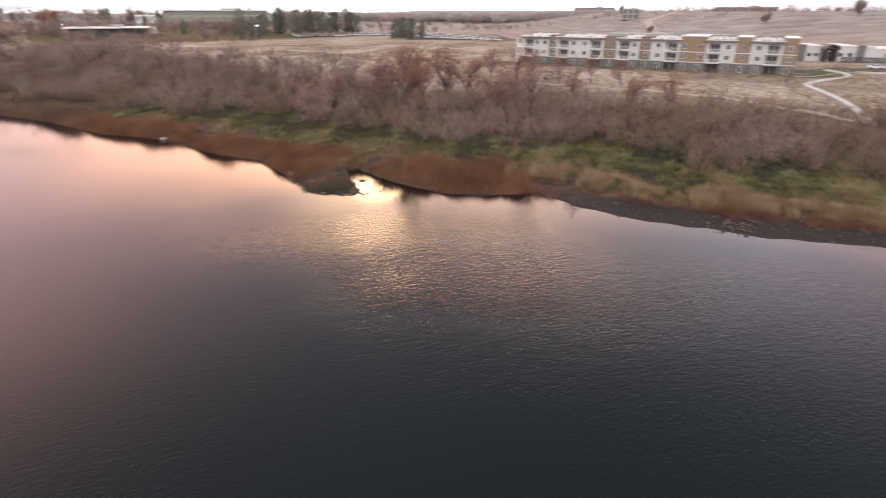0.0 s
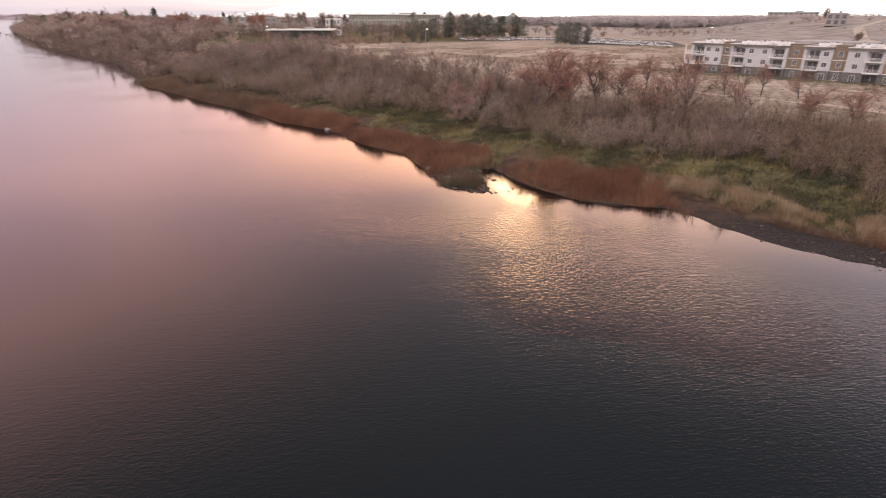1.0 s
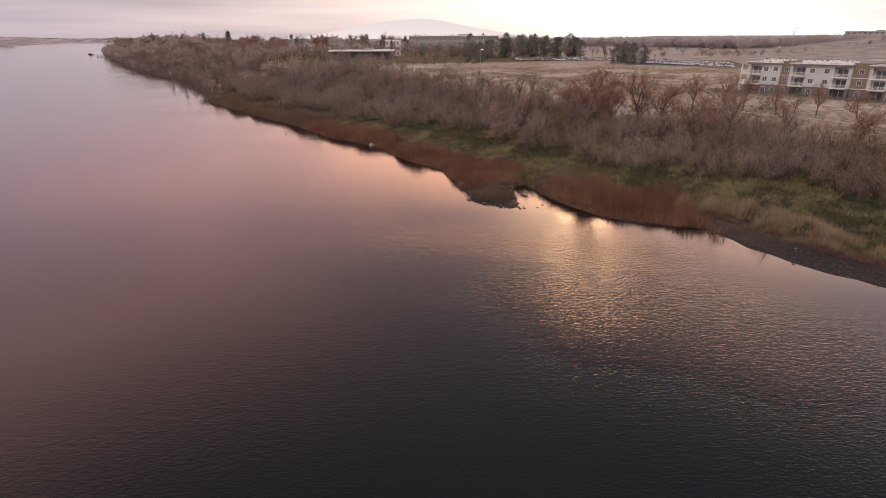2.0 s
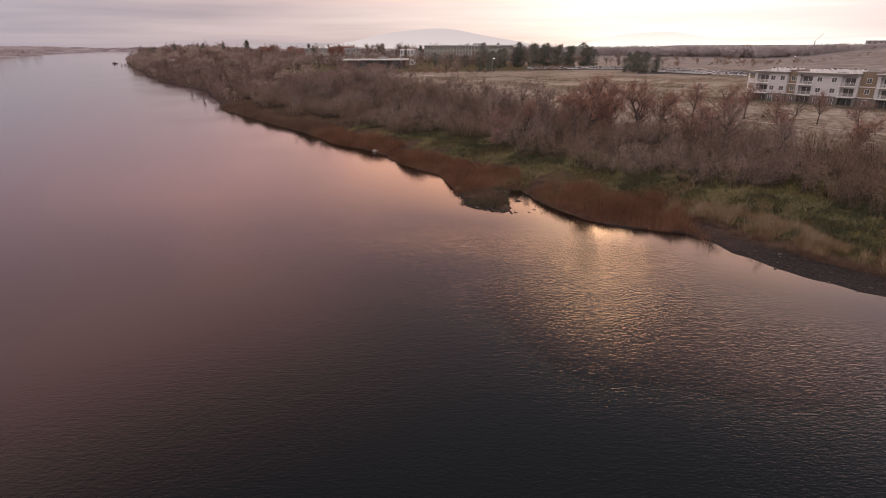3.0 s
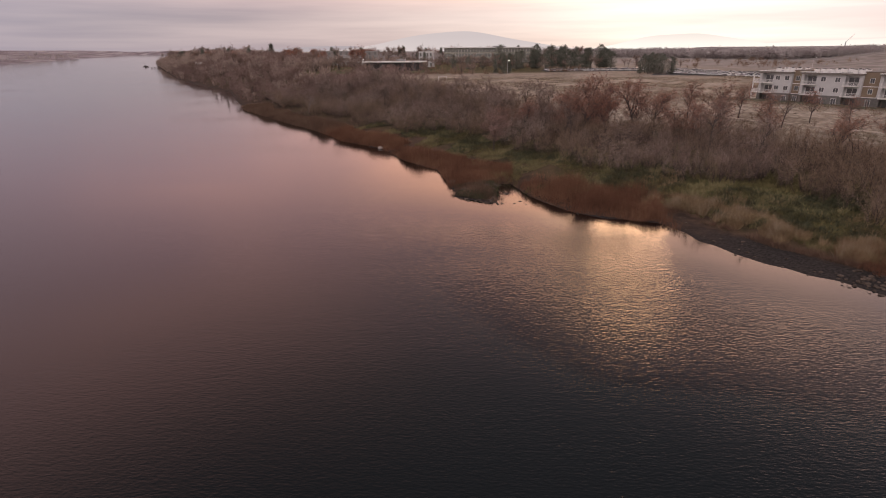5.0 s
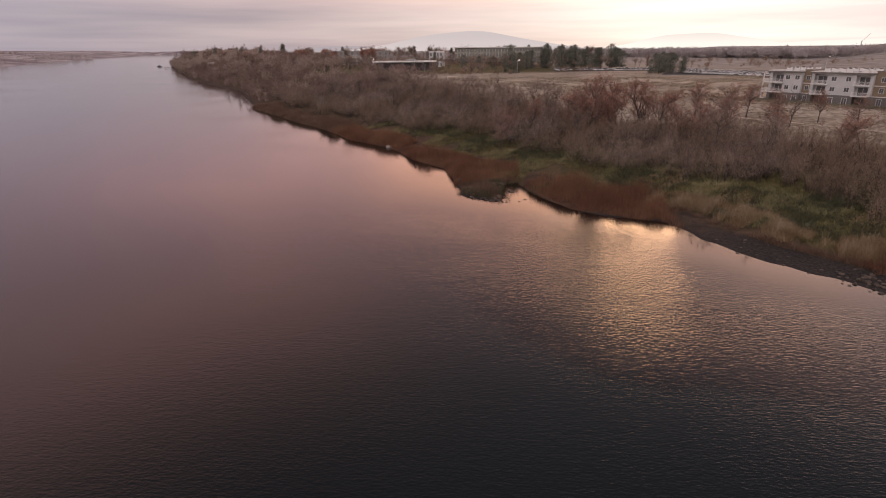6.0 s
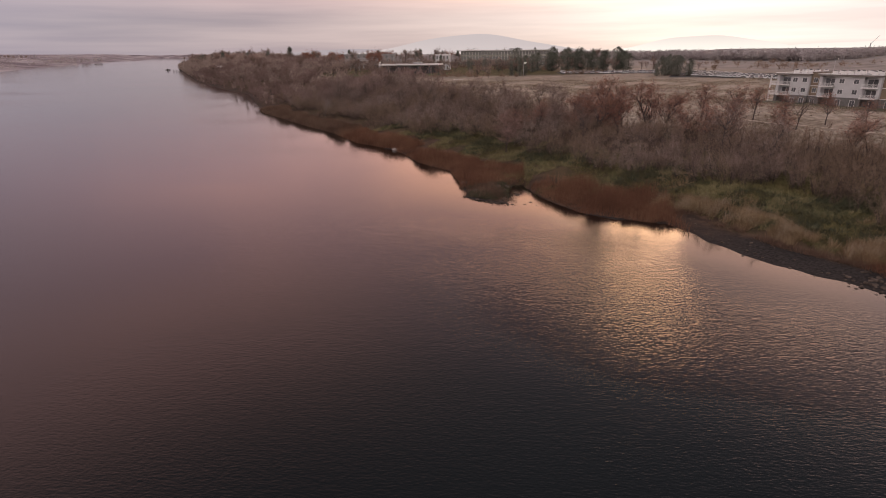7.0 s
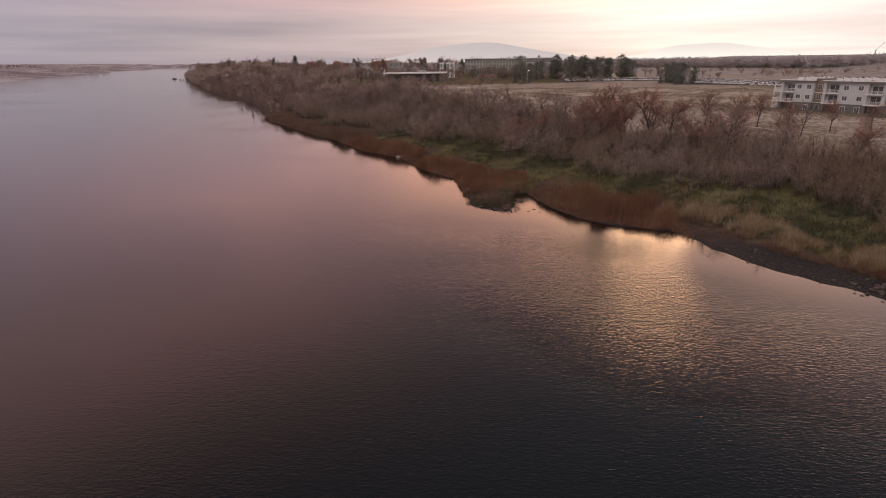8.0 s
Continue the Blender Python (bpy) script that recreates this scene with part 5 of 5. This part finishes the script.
# ---- cars ----
def make_cars():
    rng = np.random.default_rng(77)
    kinds = []
    for i, (hood, roof, tail, tall) in enumerate(((1.05, 1.75, 3.55, 1.42), (0.95, 1.5, 4.05, 1.66))):
        L = 4.5
        car = new("car")
        bm = bmesh.new()
        prof = [(0, 0.32), (0, 0.72), (0.12, 0.82), (hood, 0.95), (tail + 0.25, 0.98), (L - 0.08, 0.9), (L, 0.6), (L - 0.03, 0.32)]
        a = [bm.verts.new((x - L / 2, -0.88, z)) for x, z in prof]
        b = [bm.verts.new((x - L / 2, 0.88, z)) for x, z in prof]
        bm.faces.new(a)
        bm.faces.new(b[::-1])
        for k in range(len(prof)):
            bm.faces.new((a[k], b[k], b[(k + 1) % len(prof)], a[(k + 1) % len(prof)]))
        top = [(roof + 0.05, -0.62), (roof + 0.05, 0.62), (tail - 0.35, 0.62), (tail - 0.35, -0.62)]
        v0 = [bm.verts.new((x - L / 2, y, tall - 0.07)) for x, y in top]
        v1 = [bm.verts.new((x - L / 2, y, tall)) for x, y in top]
        bm.faces.new(v1)
        bm.faces.new(v0[::-1])
        for k in range(4):
            bm.faces.new((v0[k], v0[(k + 1) % 4], v1[(k + 1) % 4], v1[k]))
        bmesh.ops.recalc_face_normals(bm, faces=bm.faces)
        part("body", bm, M_PAINT, car)
        bm = bmesh.new()
        lo = [bm.verts.new((x - L / 2, y, 0.93)) for x, y in ((hood, -0.8), (hood, 0.8), (tail + 0.2, 0.8), (tail + 0.2, -0.8))]
        hi = [bm.verts.new((x - L / 2, y, tall - 0.075)) for x, y in ((roof, -0.64), (roof, 0.64), (tail - 0.3, 0.64), (tail - 0.3, -0.64))]
        for k in range(4):
            bm.faces.new((lo[k], lo[(k + 1) % 4], hi[(k + 1) % 4], hi[k]))
        bm.faces.new(hi)
        bmesh.ops.recalc_face_normals(bm, faces=bm.faces)
        part("cabin_glass", bm, M_CARGLASS, car, "dark car windows")
        wheel_me = None
        for x in (-1.4, 1.35):
            for y in (-0.8, 0.8):
                if wheel_me is None:
                    bm = bmesh.new()
                    bmesh.ops.create_cone(bm, cap_ends=True, segments=10, radius1=0.33, radius2=0.33, depth=0.22, matrix=Matrix.Rotation(radians(90), 4, "X"))
                    w = part("wheel", bm, M_TYRE, car)
                    wheel_me = w.data
                else:
                    w = new("wheel", wheel_me)
                    w.parent = car
                w.location = (x, y, 0.33)
        kinds.append(tagged(car, "parked car in the open car park", "car", "parked cars"))
    spots = []
    for row in range(9):
        for k in range(24 if row < 5 else 34 - 3 * row):
            if rng.random() < 0.93:
                spots.append((158 + 3.2 * row + 1.31 * k + (0.6 if row % 2 else 0), 371 + 7.4 * row - 2.42 * k, 66.6 if row % 2 else 246.6))
    for row in range(4):
        for k in range(29):
            if rng.random() < 0.72:
                spots.append((90 + k * 2.75, 419 + row * 7.2, 90 if row % 2 else 270))
    spots += [(197, 107, 116), (200.5, 102, 118), (204, 97, 116), (208, 91, 120)]
    used = set()
    for i, (x, y, rz) in enumerate(spots):
        k = int(rng.integers(2))
        m = pose(x, y, z_at(x, y) + 0.15, 0, 0, rz + rng.uniform(-3, 3))
        if k in used:
            copy_thing(kinds[k], m)
        else:
            used.add(k)
            kinds[k].matrix_basis = m


make_cars()


# ---- campus and other buildings ----
def gap_windows(parent, length, y, z0, z1, each, w, frame_mat, glass):
    n = max(1, int(length / each))
    for i in range(n):
        x = (i + 0.5) * length / n - w / 2
        f = part("window", boxes((x - 0.1, x + w + 0.1, y, y + 0.08, z0 - 0.1, z0), (x - 0.1, x + w + 0.1, y, y + 0.08, z1, z1 + 0.1),
                                 (x - 0.1, x, y, y + 0.08, z0, z1), (x + w, x + w + 0.1, y, y + 0.08, z0, z1)), frame_mat, parent)
        part("pane", boxes((x, x + w, y - 0.03, y + 0.04, z0, z1)), glass, f)


def long_building(name, label, x, y, rz, length, depth, storeys, floor, walls, roof_mat, over=0.6, each=4.0, w=2.6, sink=0.8, ground_walls=None, frame_mat=None, glass=None):
    """A flat-roofed block; its front is local +y, its corner at the origin."""
    root = tagged(tilted_root(name, x, y, z_at(x, y), rz), label, "building")
    top = storeys * floor
    g = floor if ground_walls else 0
    wall = part("wall", boxes((0, length, -depth, 0, g if g else -sink, top)), walls, root)
    if ground_walls:
        part("ground_floor", boxes((0.2, length - 0.2, -depth + 0.2, -0.25, -sink, g)), ground_walls, root)
    part("roof", boxes((-over, length + over, -depth - over, over, top, top + 0.9)), roof_mat, root, "flat roof with a pale edge")
    part("plant_room", boxes((length * 0.3, length * 0.45, -depth * 0.7, -depth * 0.3, top + 0.9, top + 2.4)), M_ROOF, root)
    for k in range(storeys):
        gap_windows(wall, length, 0.01 if not (ground_walls and k == 0) else -0.24, k * floor + 0.9, k * floor + floor - 0.6, each, w, frame_mat or M_GREYWALL, glass or M_GLASS)
    return root


def facing(a, b):
    """Heading that runs local x from a to b."""
    return math.degrees(math.atan2(b[1] - a[1], b[0] - a[0]))


# fronts face the river, so each runs from its right end to its left end
pav = long_building("pavilion", "low dark pavilion with a broad white-edged flat roof", -9, 455, facing((-9, 455), (-52, 461)), 43, 18, 1, 6.4, M_DARK, M_TRIM, 3.0, 7.2, 3.2, frame_mat=M_DARK)
# grey roofs and pale glass tone the offices down for haze
long_building("white_office", "white three-storey office block with window bands", -66, 690, facing((-66, 690), (-142, 684)), 74, 24, 3, 4.6, M_GREYWALL, M_ROOF, 0.5, 6.5, 2.8, frame_mat=M_STUCCO, glass=M_HALLGLASS)
long_building("white_office", "lower white wing with dark window openings", -78, 640, facing((-78, 640), (-138, 634)), 56, 18, 2, 4.2, M_STUCCO, M_ROOF, 0.4, 4.4, 3.0, frame_mat=M_STUCCO, glass=M_HALLGLASS)
long_building("white_stair_block", "narrow white framed stair block beside the pavilion", 1, 545, facing((1, 545), (-14, 547)), 13, 12, 3, 4.4, M_STUCCO, M_TRIM, 0.3, 3.2, 1.5, frame_mat=M_STUCCO, glass=M_HALLGLASS)
long_building("long_hall", "very long glazed campus hall with a thin pale roof", 118, 684, facing((118, 684), (14, 694)), 105, 30, 3, 5.6, M_OLIVE, M_TRIM, 3.0, 3.5, 3.0, ground_walls=M_DARK, frame_mat=M_TRIM, glass=M_HALLGLASS)
long_building("bluff_building", "grey two-storey building on top of the bluff", 440, 452, facing((440, 452), (429, 462)), 16, 14, 2, 4.6, M_GREYWALL, M_ROOF, 0.3, 5, 3)
long_building("bluff_building", "low grey building on the skyline", 640, 700, facing((640, 700), (590, 735)), 60, 18, 1, 5, M_GREYWALL, M_ROOF, 0.4, 6, 3)
long_building("bluff_building", "low pale house on the bluff", 620, 250, facing((620, 250), (606, 280)), 32, 14, 1, 5, M_GREYWALL, M_ROOF, 0.5, 6, 2.5)
long_building("bluff_building", "long low building on the bluff", 700, 480, facing((700, 480), (660, 540)), 70, 14, 1, 4.5, M_GREYWALL, M_ROOF, 0.5, 6, 2.5)


def make_clubhouse():
    """White single-storey clubhouse; its front is local +y, local x runs from its right end."""
    turn = facing((241, 113.9), (208, 138.6))
    z = z_at(222, 128)
    c = tagged(tilted_root("clubhouse", 241, 113.9, z, turn), "white flat-roofed clubhouse with a dark arched entrance and stone piers", "building")
    for a, b, top in ((0, 17.0, 4.3), (17.0, 20.0, 5.0), (22.6, 29.8, 5.2), (34.4, 40.0, 5.2)):
        w = part("wall", boxes((a, b, -14, 0, -1, top)), M_STUCCO, c)
        part("parapet", boxes((a - 0.15, b + 0.15, -14.2, 0.25, top, top + 0.35)), M_TRIM, w)
        if b - a > 4:
            for k in range(2):
                x = a + (b - a) * (0.28 + 0.44 * k)
                f = part("window", boxes((x - 0.95, x + 0.95, 0, 0.07, 1.5, 1.6), (x - 0.95, x + 0.95, 0, 0.07, 2.9, 3.0), (x - 0.95, x - 0.85, 0, 0.07, 1.6, 2.9), (x + 0.85, x + 0.95, 0, 0.07, 1.6, 2.9)), M_TRIM, w)
                part("pane", boxes((x - 0.85, x + 0.85, -0.02, 0.04, 1.6, 2.9)), M_GLASS, f)
    for a, b in ((20.0, 22.6), (40.0, 41.2)):
        part("pier", boxes((a, b, -6, 0.6, -1, 5.4)), M_STONE, c, "brown stone pier")
        part("pier_cap", boxes((a - 0.15, b + 0.15, -6.1, 0.75, 5.4, 5.7)), M_FASCIA, c)
    # arched porch
    part("porch_wall", boxes((29.8, 31.0, -6, 2.4, -1, 4.2), (33.2, 34.4, -6, 2.4, -1, 4.2), (31.0, 33.2, -6, -0.4, -1, 4.2)), M_DARK, c)
    bm = bmesh.new()
    n = 14
    rim = [[bm.verts.new((32.1 + r * math.cos(math.pi * i / n), y, 4.2 + 0.62 * r * math.sin(math.pi * i / n))) for i in range(n + 1)] for y, r in ((2.9, 2.9), (2.9, 2.4), (-6, 2.4), (-6, 2.9))]
    for k in range(4):
        for i in range(n):
            bm.faces.new((rim[k][i], rim[k][i + 1], rim[(k + 1) % 4][i + 1], rim[(k + 1) % 4][i]))
    bmesh.ops.recalc_face_normals(bm, faces=bm.faces)
    part("porch_arch", bm, M_FASCIA, c, "grey-brown arched porch roof")
    door = part("entrance_door", boxes((31.2, 33.0, -0.38, -0.3, 0, 3.6)), M_TRIM, c, "white framed entrance door")
    part("pane", boxes((31.45, 32.05, -0.31, -0.27, 0.5, 3.2), (32.15, 32.75, -0.31, -0.27, 0.5, 3.2)), M_GLASS, door)
    # black metal fence before the terrace
    f = tagged(tilted_root("metal_fence", 241, 113.9, z, turn), "black metal fence before the clubhouse", "fence")
    for i in range(14):
        part("post", boxes((i * 2.3, i * 2.3 + 0.12, 6.0, 6.12, -0.6, 2.0)), M_DARK, f)
    for i in range(13):
        part("panel", boxes(*[(i * 2.3 + 0.14 + 0.13 * k, i * 2.3 + 0.2 + 0.13 * k, 6.03, 6.08, 0.0, 1.85) for k in range(17)], (i * 2.3 + 0.12, i * 2.3 + 2.3, 6.02, 6.1, 1.7, 1.78)), M_DARK, f)


make_clubhouse()
wx, wy = (HOUSE_CORNER[i] + 22 * HOUSE_AXES[0][i] - 40 * HOUSE_AXES[1][i] for i in (0, 1))
long_building("apartment_building", "further three-storey apartment wing with a pale flat roof", wx, wy, HOUSE_TURN, 46, 16, 3, 2.6, M_STUCCO, M_ROOF, 0.5, 5.0, 1.4, frame_mat=M_TRIM)
long_building("white_house", "white gabled house among the upstream trees", -262, 650, facing((-262, 650), (-272, 645)), 6, 6, 2, 4.2, M_STUCCO, M_TRIM, 0.4, 4.5, 1.3, frame_mat=M_TRIM)
for x, y in ((-1105, 1180), (-1130, 1225), (-1190, 1320), (-1225, 1400), (-1290, 1500), (-1330, 1610), (-1400, 1720)):
    long_building("far_house", "small pale house on the opposite bank", x, y, facing((x, y), (x - 10, y - 8)), 13, 9, 1, 4.0, M_STUCCO, M_ROOF, 0.5, 6, 1.6)


def make_lamps():
    rng = np.random.default_rng(9)
    first = new("street_lamp")
    bm = bmesh.new()
    bmesh.ops.create_cone(bm, cap_ends=True, segments=8, radius1=0.12, radius2=0.07, depth=9.0, matrix=Matrix.Translation((0, 0, 4.5)))
    part("pole", bm, M_METAL, first)
    part("arm", boxes((0, 1.6, -0.05, 0.05, 8.85, 8.97)), M_METAL, first)
    part("lamp_head", boxes((0.9, 1.7, -0.3, 0.3, 8.64, 8.84)), M_LAMP, first, "lit lamp head")
    tagged(first, "tall lit car park lamp on a steel pole", "lamp", "car park lamps")
    spots = [(54, 387), (-54, 462), (-94, 545), (-90, 547), (-86, 549), (280, 413)]
    for i, (x, y) in enumerate(spots):
        m = pose(x, y, z_at(x, y), 0, 0, rng.uniform(0, 360))
        if i:
            copy_thing(first, m)
        else:
            first.matrix_basis = m


make_lamps()


def make_small_things():
    # white goal on the field
    g = tagged(tilted_root("goal_frame", 9, 297, z_at(9, 297), 20), "white metal goal frame on the field", "goal")
    part("post", boxes((-2.4, -2.25, -0.07, 0.07, -0.2, 2.4)), M_TRIM, g)
    part("post", boxes((2.25, 2.4, -0.07, 0.07, -0.2, 2.4)), M_TRIM, g)
    part("crossbar", boxes((-2.4, 2.4, -0.07, 0.07, 2.4, 2.55)), M_TRIM, g)
    # jetty at the point upstream, and a moored boat
    j = tagged(tilted_root("jetty", -428, 905, 0, 165), "small dark timber jetty reaching into the river", "jetty")
    part("deck", boxes((-4, 22, -1.2, 1.2, 0.9, 1.15)), M_BARK, j)
    for x in (1, 8, 15, 21):
        for y in (-1.1, 0.8):
            part("pile", boxes((x, x + 0.35, y, y + 0.35, -3, 2.4)), M_BARK, j)
    b = tagged(tilted_root("boat", -507, 1008, 0, 20), "small dark moored boat with a low cabin", "boat")
    bm = bmesh.new()
    low, deck = [], []
    for x, w, h in ((-4, 1.1, 1.0), (-2, 1.4, 0.95), (1, 1.4, 1.0), (3, 0.8, 1.2), (4.4, 0.05, 1.5)):
        low.append([bm.verts.new((x * 0.92, sy * w * 0.7, -0.3)) for sy in (-1, 1)])
        deck.append([bm.verts.new((x, sy * w, h)) for sy in (-1, 1)])
    for i in range(4):
        bm.faces.new((low[i][0], low[i + 1][0], deck[i + 1][0], deck[i][0]))
        bm.faces.new((low[i][1], deck[i][1], deck[i + 1][1], low[i + 1][1]))
        bm.faces.new((deck[i][0], deck[i + 1][0], deck[i + 1][1], deck[i][1]))
    bm.faces.new((low[0][0], deck[0][0], deck[0][1], low[0][1]))
    bmesh.ops.recalc_face_normals(bm, faces=bm.faces)
    part("hull", bm, M_BARK, b)
    part("cabin", boxes((-1.6, 1.0, -0.9, 0.9, 0.97, 2.3)), M_DARK, b)
    # crane far off
    c = tagged(tilted_root("crane", 865, 1222, z_at(865, 1222), -30), "distant crane with a slanting boom", "crane")
    part("mast", boxes((-1, 1, -1, 1, 0, 9)), M_METAL, c)
    bm = boxes((-0.4, 0.4, -0.4, 0.4, 0, 20))
    b = part("boom", bm, M_METAL, c)
    b.matrix_basis = pose(0, 0, 8, 0, 38, 0)


make_small_things()


def rock_mesh(seed):
    rng = random.Random(seed)
    bm = bmesh.new()
    bmesh.ops.create_icosphere(bm, subdivisions=2, radius=0.5)
    for v in bm.verts:
        n = noise.noise(v.co * 2.1 + Vector((seed * 3.1, 0, 0)))
        v.co *= 1 + 0.45 * n
        v.co.z *= 0.62
    me = bpy.data.meshes.new("river_rock")
    bm.to_mesh(me)
    bm.free()
    me.materials.append(M_ROCK)
    return me


def make_rocks():
    rng = np.random.default_rng(3)
    meshes = [rock_mesh(i) for i in range(6)]
    pale = rock_mesh(8)
    pale.materials[0] = M_PALEBARK
    spots = [(-9.2, 145.8, 1.9), (10.0, 103.5, 2.2), (12.3, 105.4, 1.5), (14.0, 104.5, 1.3), (19.0, 100.5, 1.5), (18.2, 98.6, 1.3), (21.6, 88.4, 1.3), (22.4, 86.2, 1.0), (20.4, 87.0, 1.2), (15.0, 99.0, 1.4), (17.8, 98.3, 1.5), (19.5, 95.5, 1.2), (18.6, 92.5, 1.0), (12.0, 96.0, 1.6), (13.2, 101, 1.5), (16.3, 97.2, 1.8), (19.8, 94.2, 1.6), (14.2, 98.0, 1.3), (17.4, 95.6, 1.2), (-26, 163, 1.3), (-28, 166, 1.0)]
    for n, cx, cy, sx, sy, lo, hi in ((30, 17.2, 88.6, 3.0, 1.0, 0.4, 1.0), (22, 21.8, 87.5, 1.8, 1.8, 0.35, 0.9), (55, 57.2, 50.0, 1.9, 1.5, 0.3, 0.8), (16, 26, 84, 3.0, 1.0, 0.25, 0.7)):
        spots += [(cx + rng.normal() * sx, cy + rng.normal() * sy, rng.uniform(lo, hi)) for _ in range(n)]
    p = area_points(5200, 0, 80, 25, 150, rng, lambda p, d: (d > -0.9) & (d < 4.5))[:150]
    spots += [(x, y, rng.uniform(0.22, 0.6)) for x, y in p]
    for x, y, s in spots:
        s *= 0.78 if (x, y) != (-9.2, 145.8) else 0.85
        ob = new("river_rock", meshes[rng.integers(6)] if (x, y) != (-9.2, 145.8) else pale)
        ob.matrix_world = pose(x, y, max(z_at(x, y), -0.25) + 0.06 * s, 0, 0, rng.uniform(0, 360))
        ob.scale = (s * rng.uniform(0.8, 1.3), s, s * rng.uniform(0.8, 1.1))
        tagged(ob, "weathered grey-brown rock at the water's edge", "rock", "shore rocks")


make_rocks()


def make_mounds():
    """Low pale heaps of dirt and rubble on the field before the apartments."""
    rng = np.random.default_rng(17)
    for k, (x, y, l) in enumerate(((102.4, 147.5, 7), (98.8, 139.5, 4), (106.6, 133.2, 6), (109.7, 134.2, 5), (114.0, 134.5, 6), (104.2, 130.4, 4), (111.6, 129.6, 3.5), (95.5, 152, 4), (117.5, 122, 5), (90, 147, 3))):
        bm = bmesh.new()
        bmesh.ops.create_icosphere(bm, subdivisions=3, radius=0.5)
        for v in bm.verts:
            v.co *= 1 + 0.5 * noise.noise(v.co * 3.0 + Vector((k * 5.3, 1.7, 0)))
            v.co = Vector((v.co.x * l, v.co.y * 1.6, v.co.z * 1.0))
        ob = part("dirt_mound", bm, M_DIRT)
        ob.matrix_world = pose(x, y, z_at(x, y) + 0.05, 0, 0, HOUSE_TURN + rng.uniform(-12, 12))
        tagged(ob, "low pale heap of dirt and rubble on the field", "dirt mound", "dirt mounds")


make_mounds()


# ---- far hills ----
def make_hills():
    for name, az, rise, half, dist in (("hill_ridge", 1.8, 132, 14, 4400), ("hill_ridge", 23.0, 112, 10, 4500), ("hill_ridge", -10.0, 40, 12, 4600), ("hill_ridge", 38, 60, 20, 4650)):
        bm = bmesh.new()
        rows = []
        for j, back in enumerate((0.0, 1.0)):
            row = []
            for i in range(41):
                u = i / 20 - 1
                a = radians(az + u * half)
                h = rise * (0.5 + 0.5 * math.cos(math.pi * u)) * (1 + 0.06 * math.sin(5 * u + az) + 0.03 * math.sin(13 * u))
                r = dist + (0 if j == 0 else 140)
                row.append(bm.verts.new((math.sin(a) * r, math.cos(a) * r, -10 if j == 0 else h + 12)))
            rows.append(row)
        for i in range(40):
            bm.faces.new((rows[0][i], rows[0][i + 1], rows[1][i + 1], rows[1][i]))
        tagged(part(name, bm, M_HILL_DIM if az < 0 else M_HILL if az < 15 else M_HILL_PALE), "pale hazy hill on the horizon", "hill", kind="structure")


make_hills()
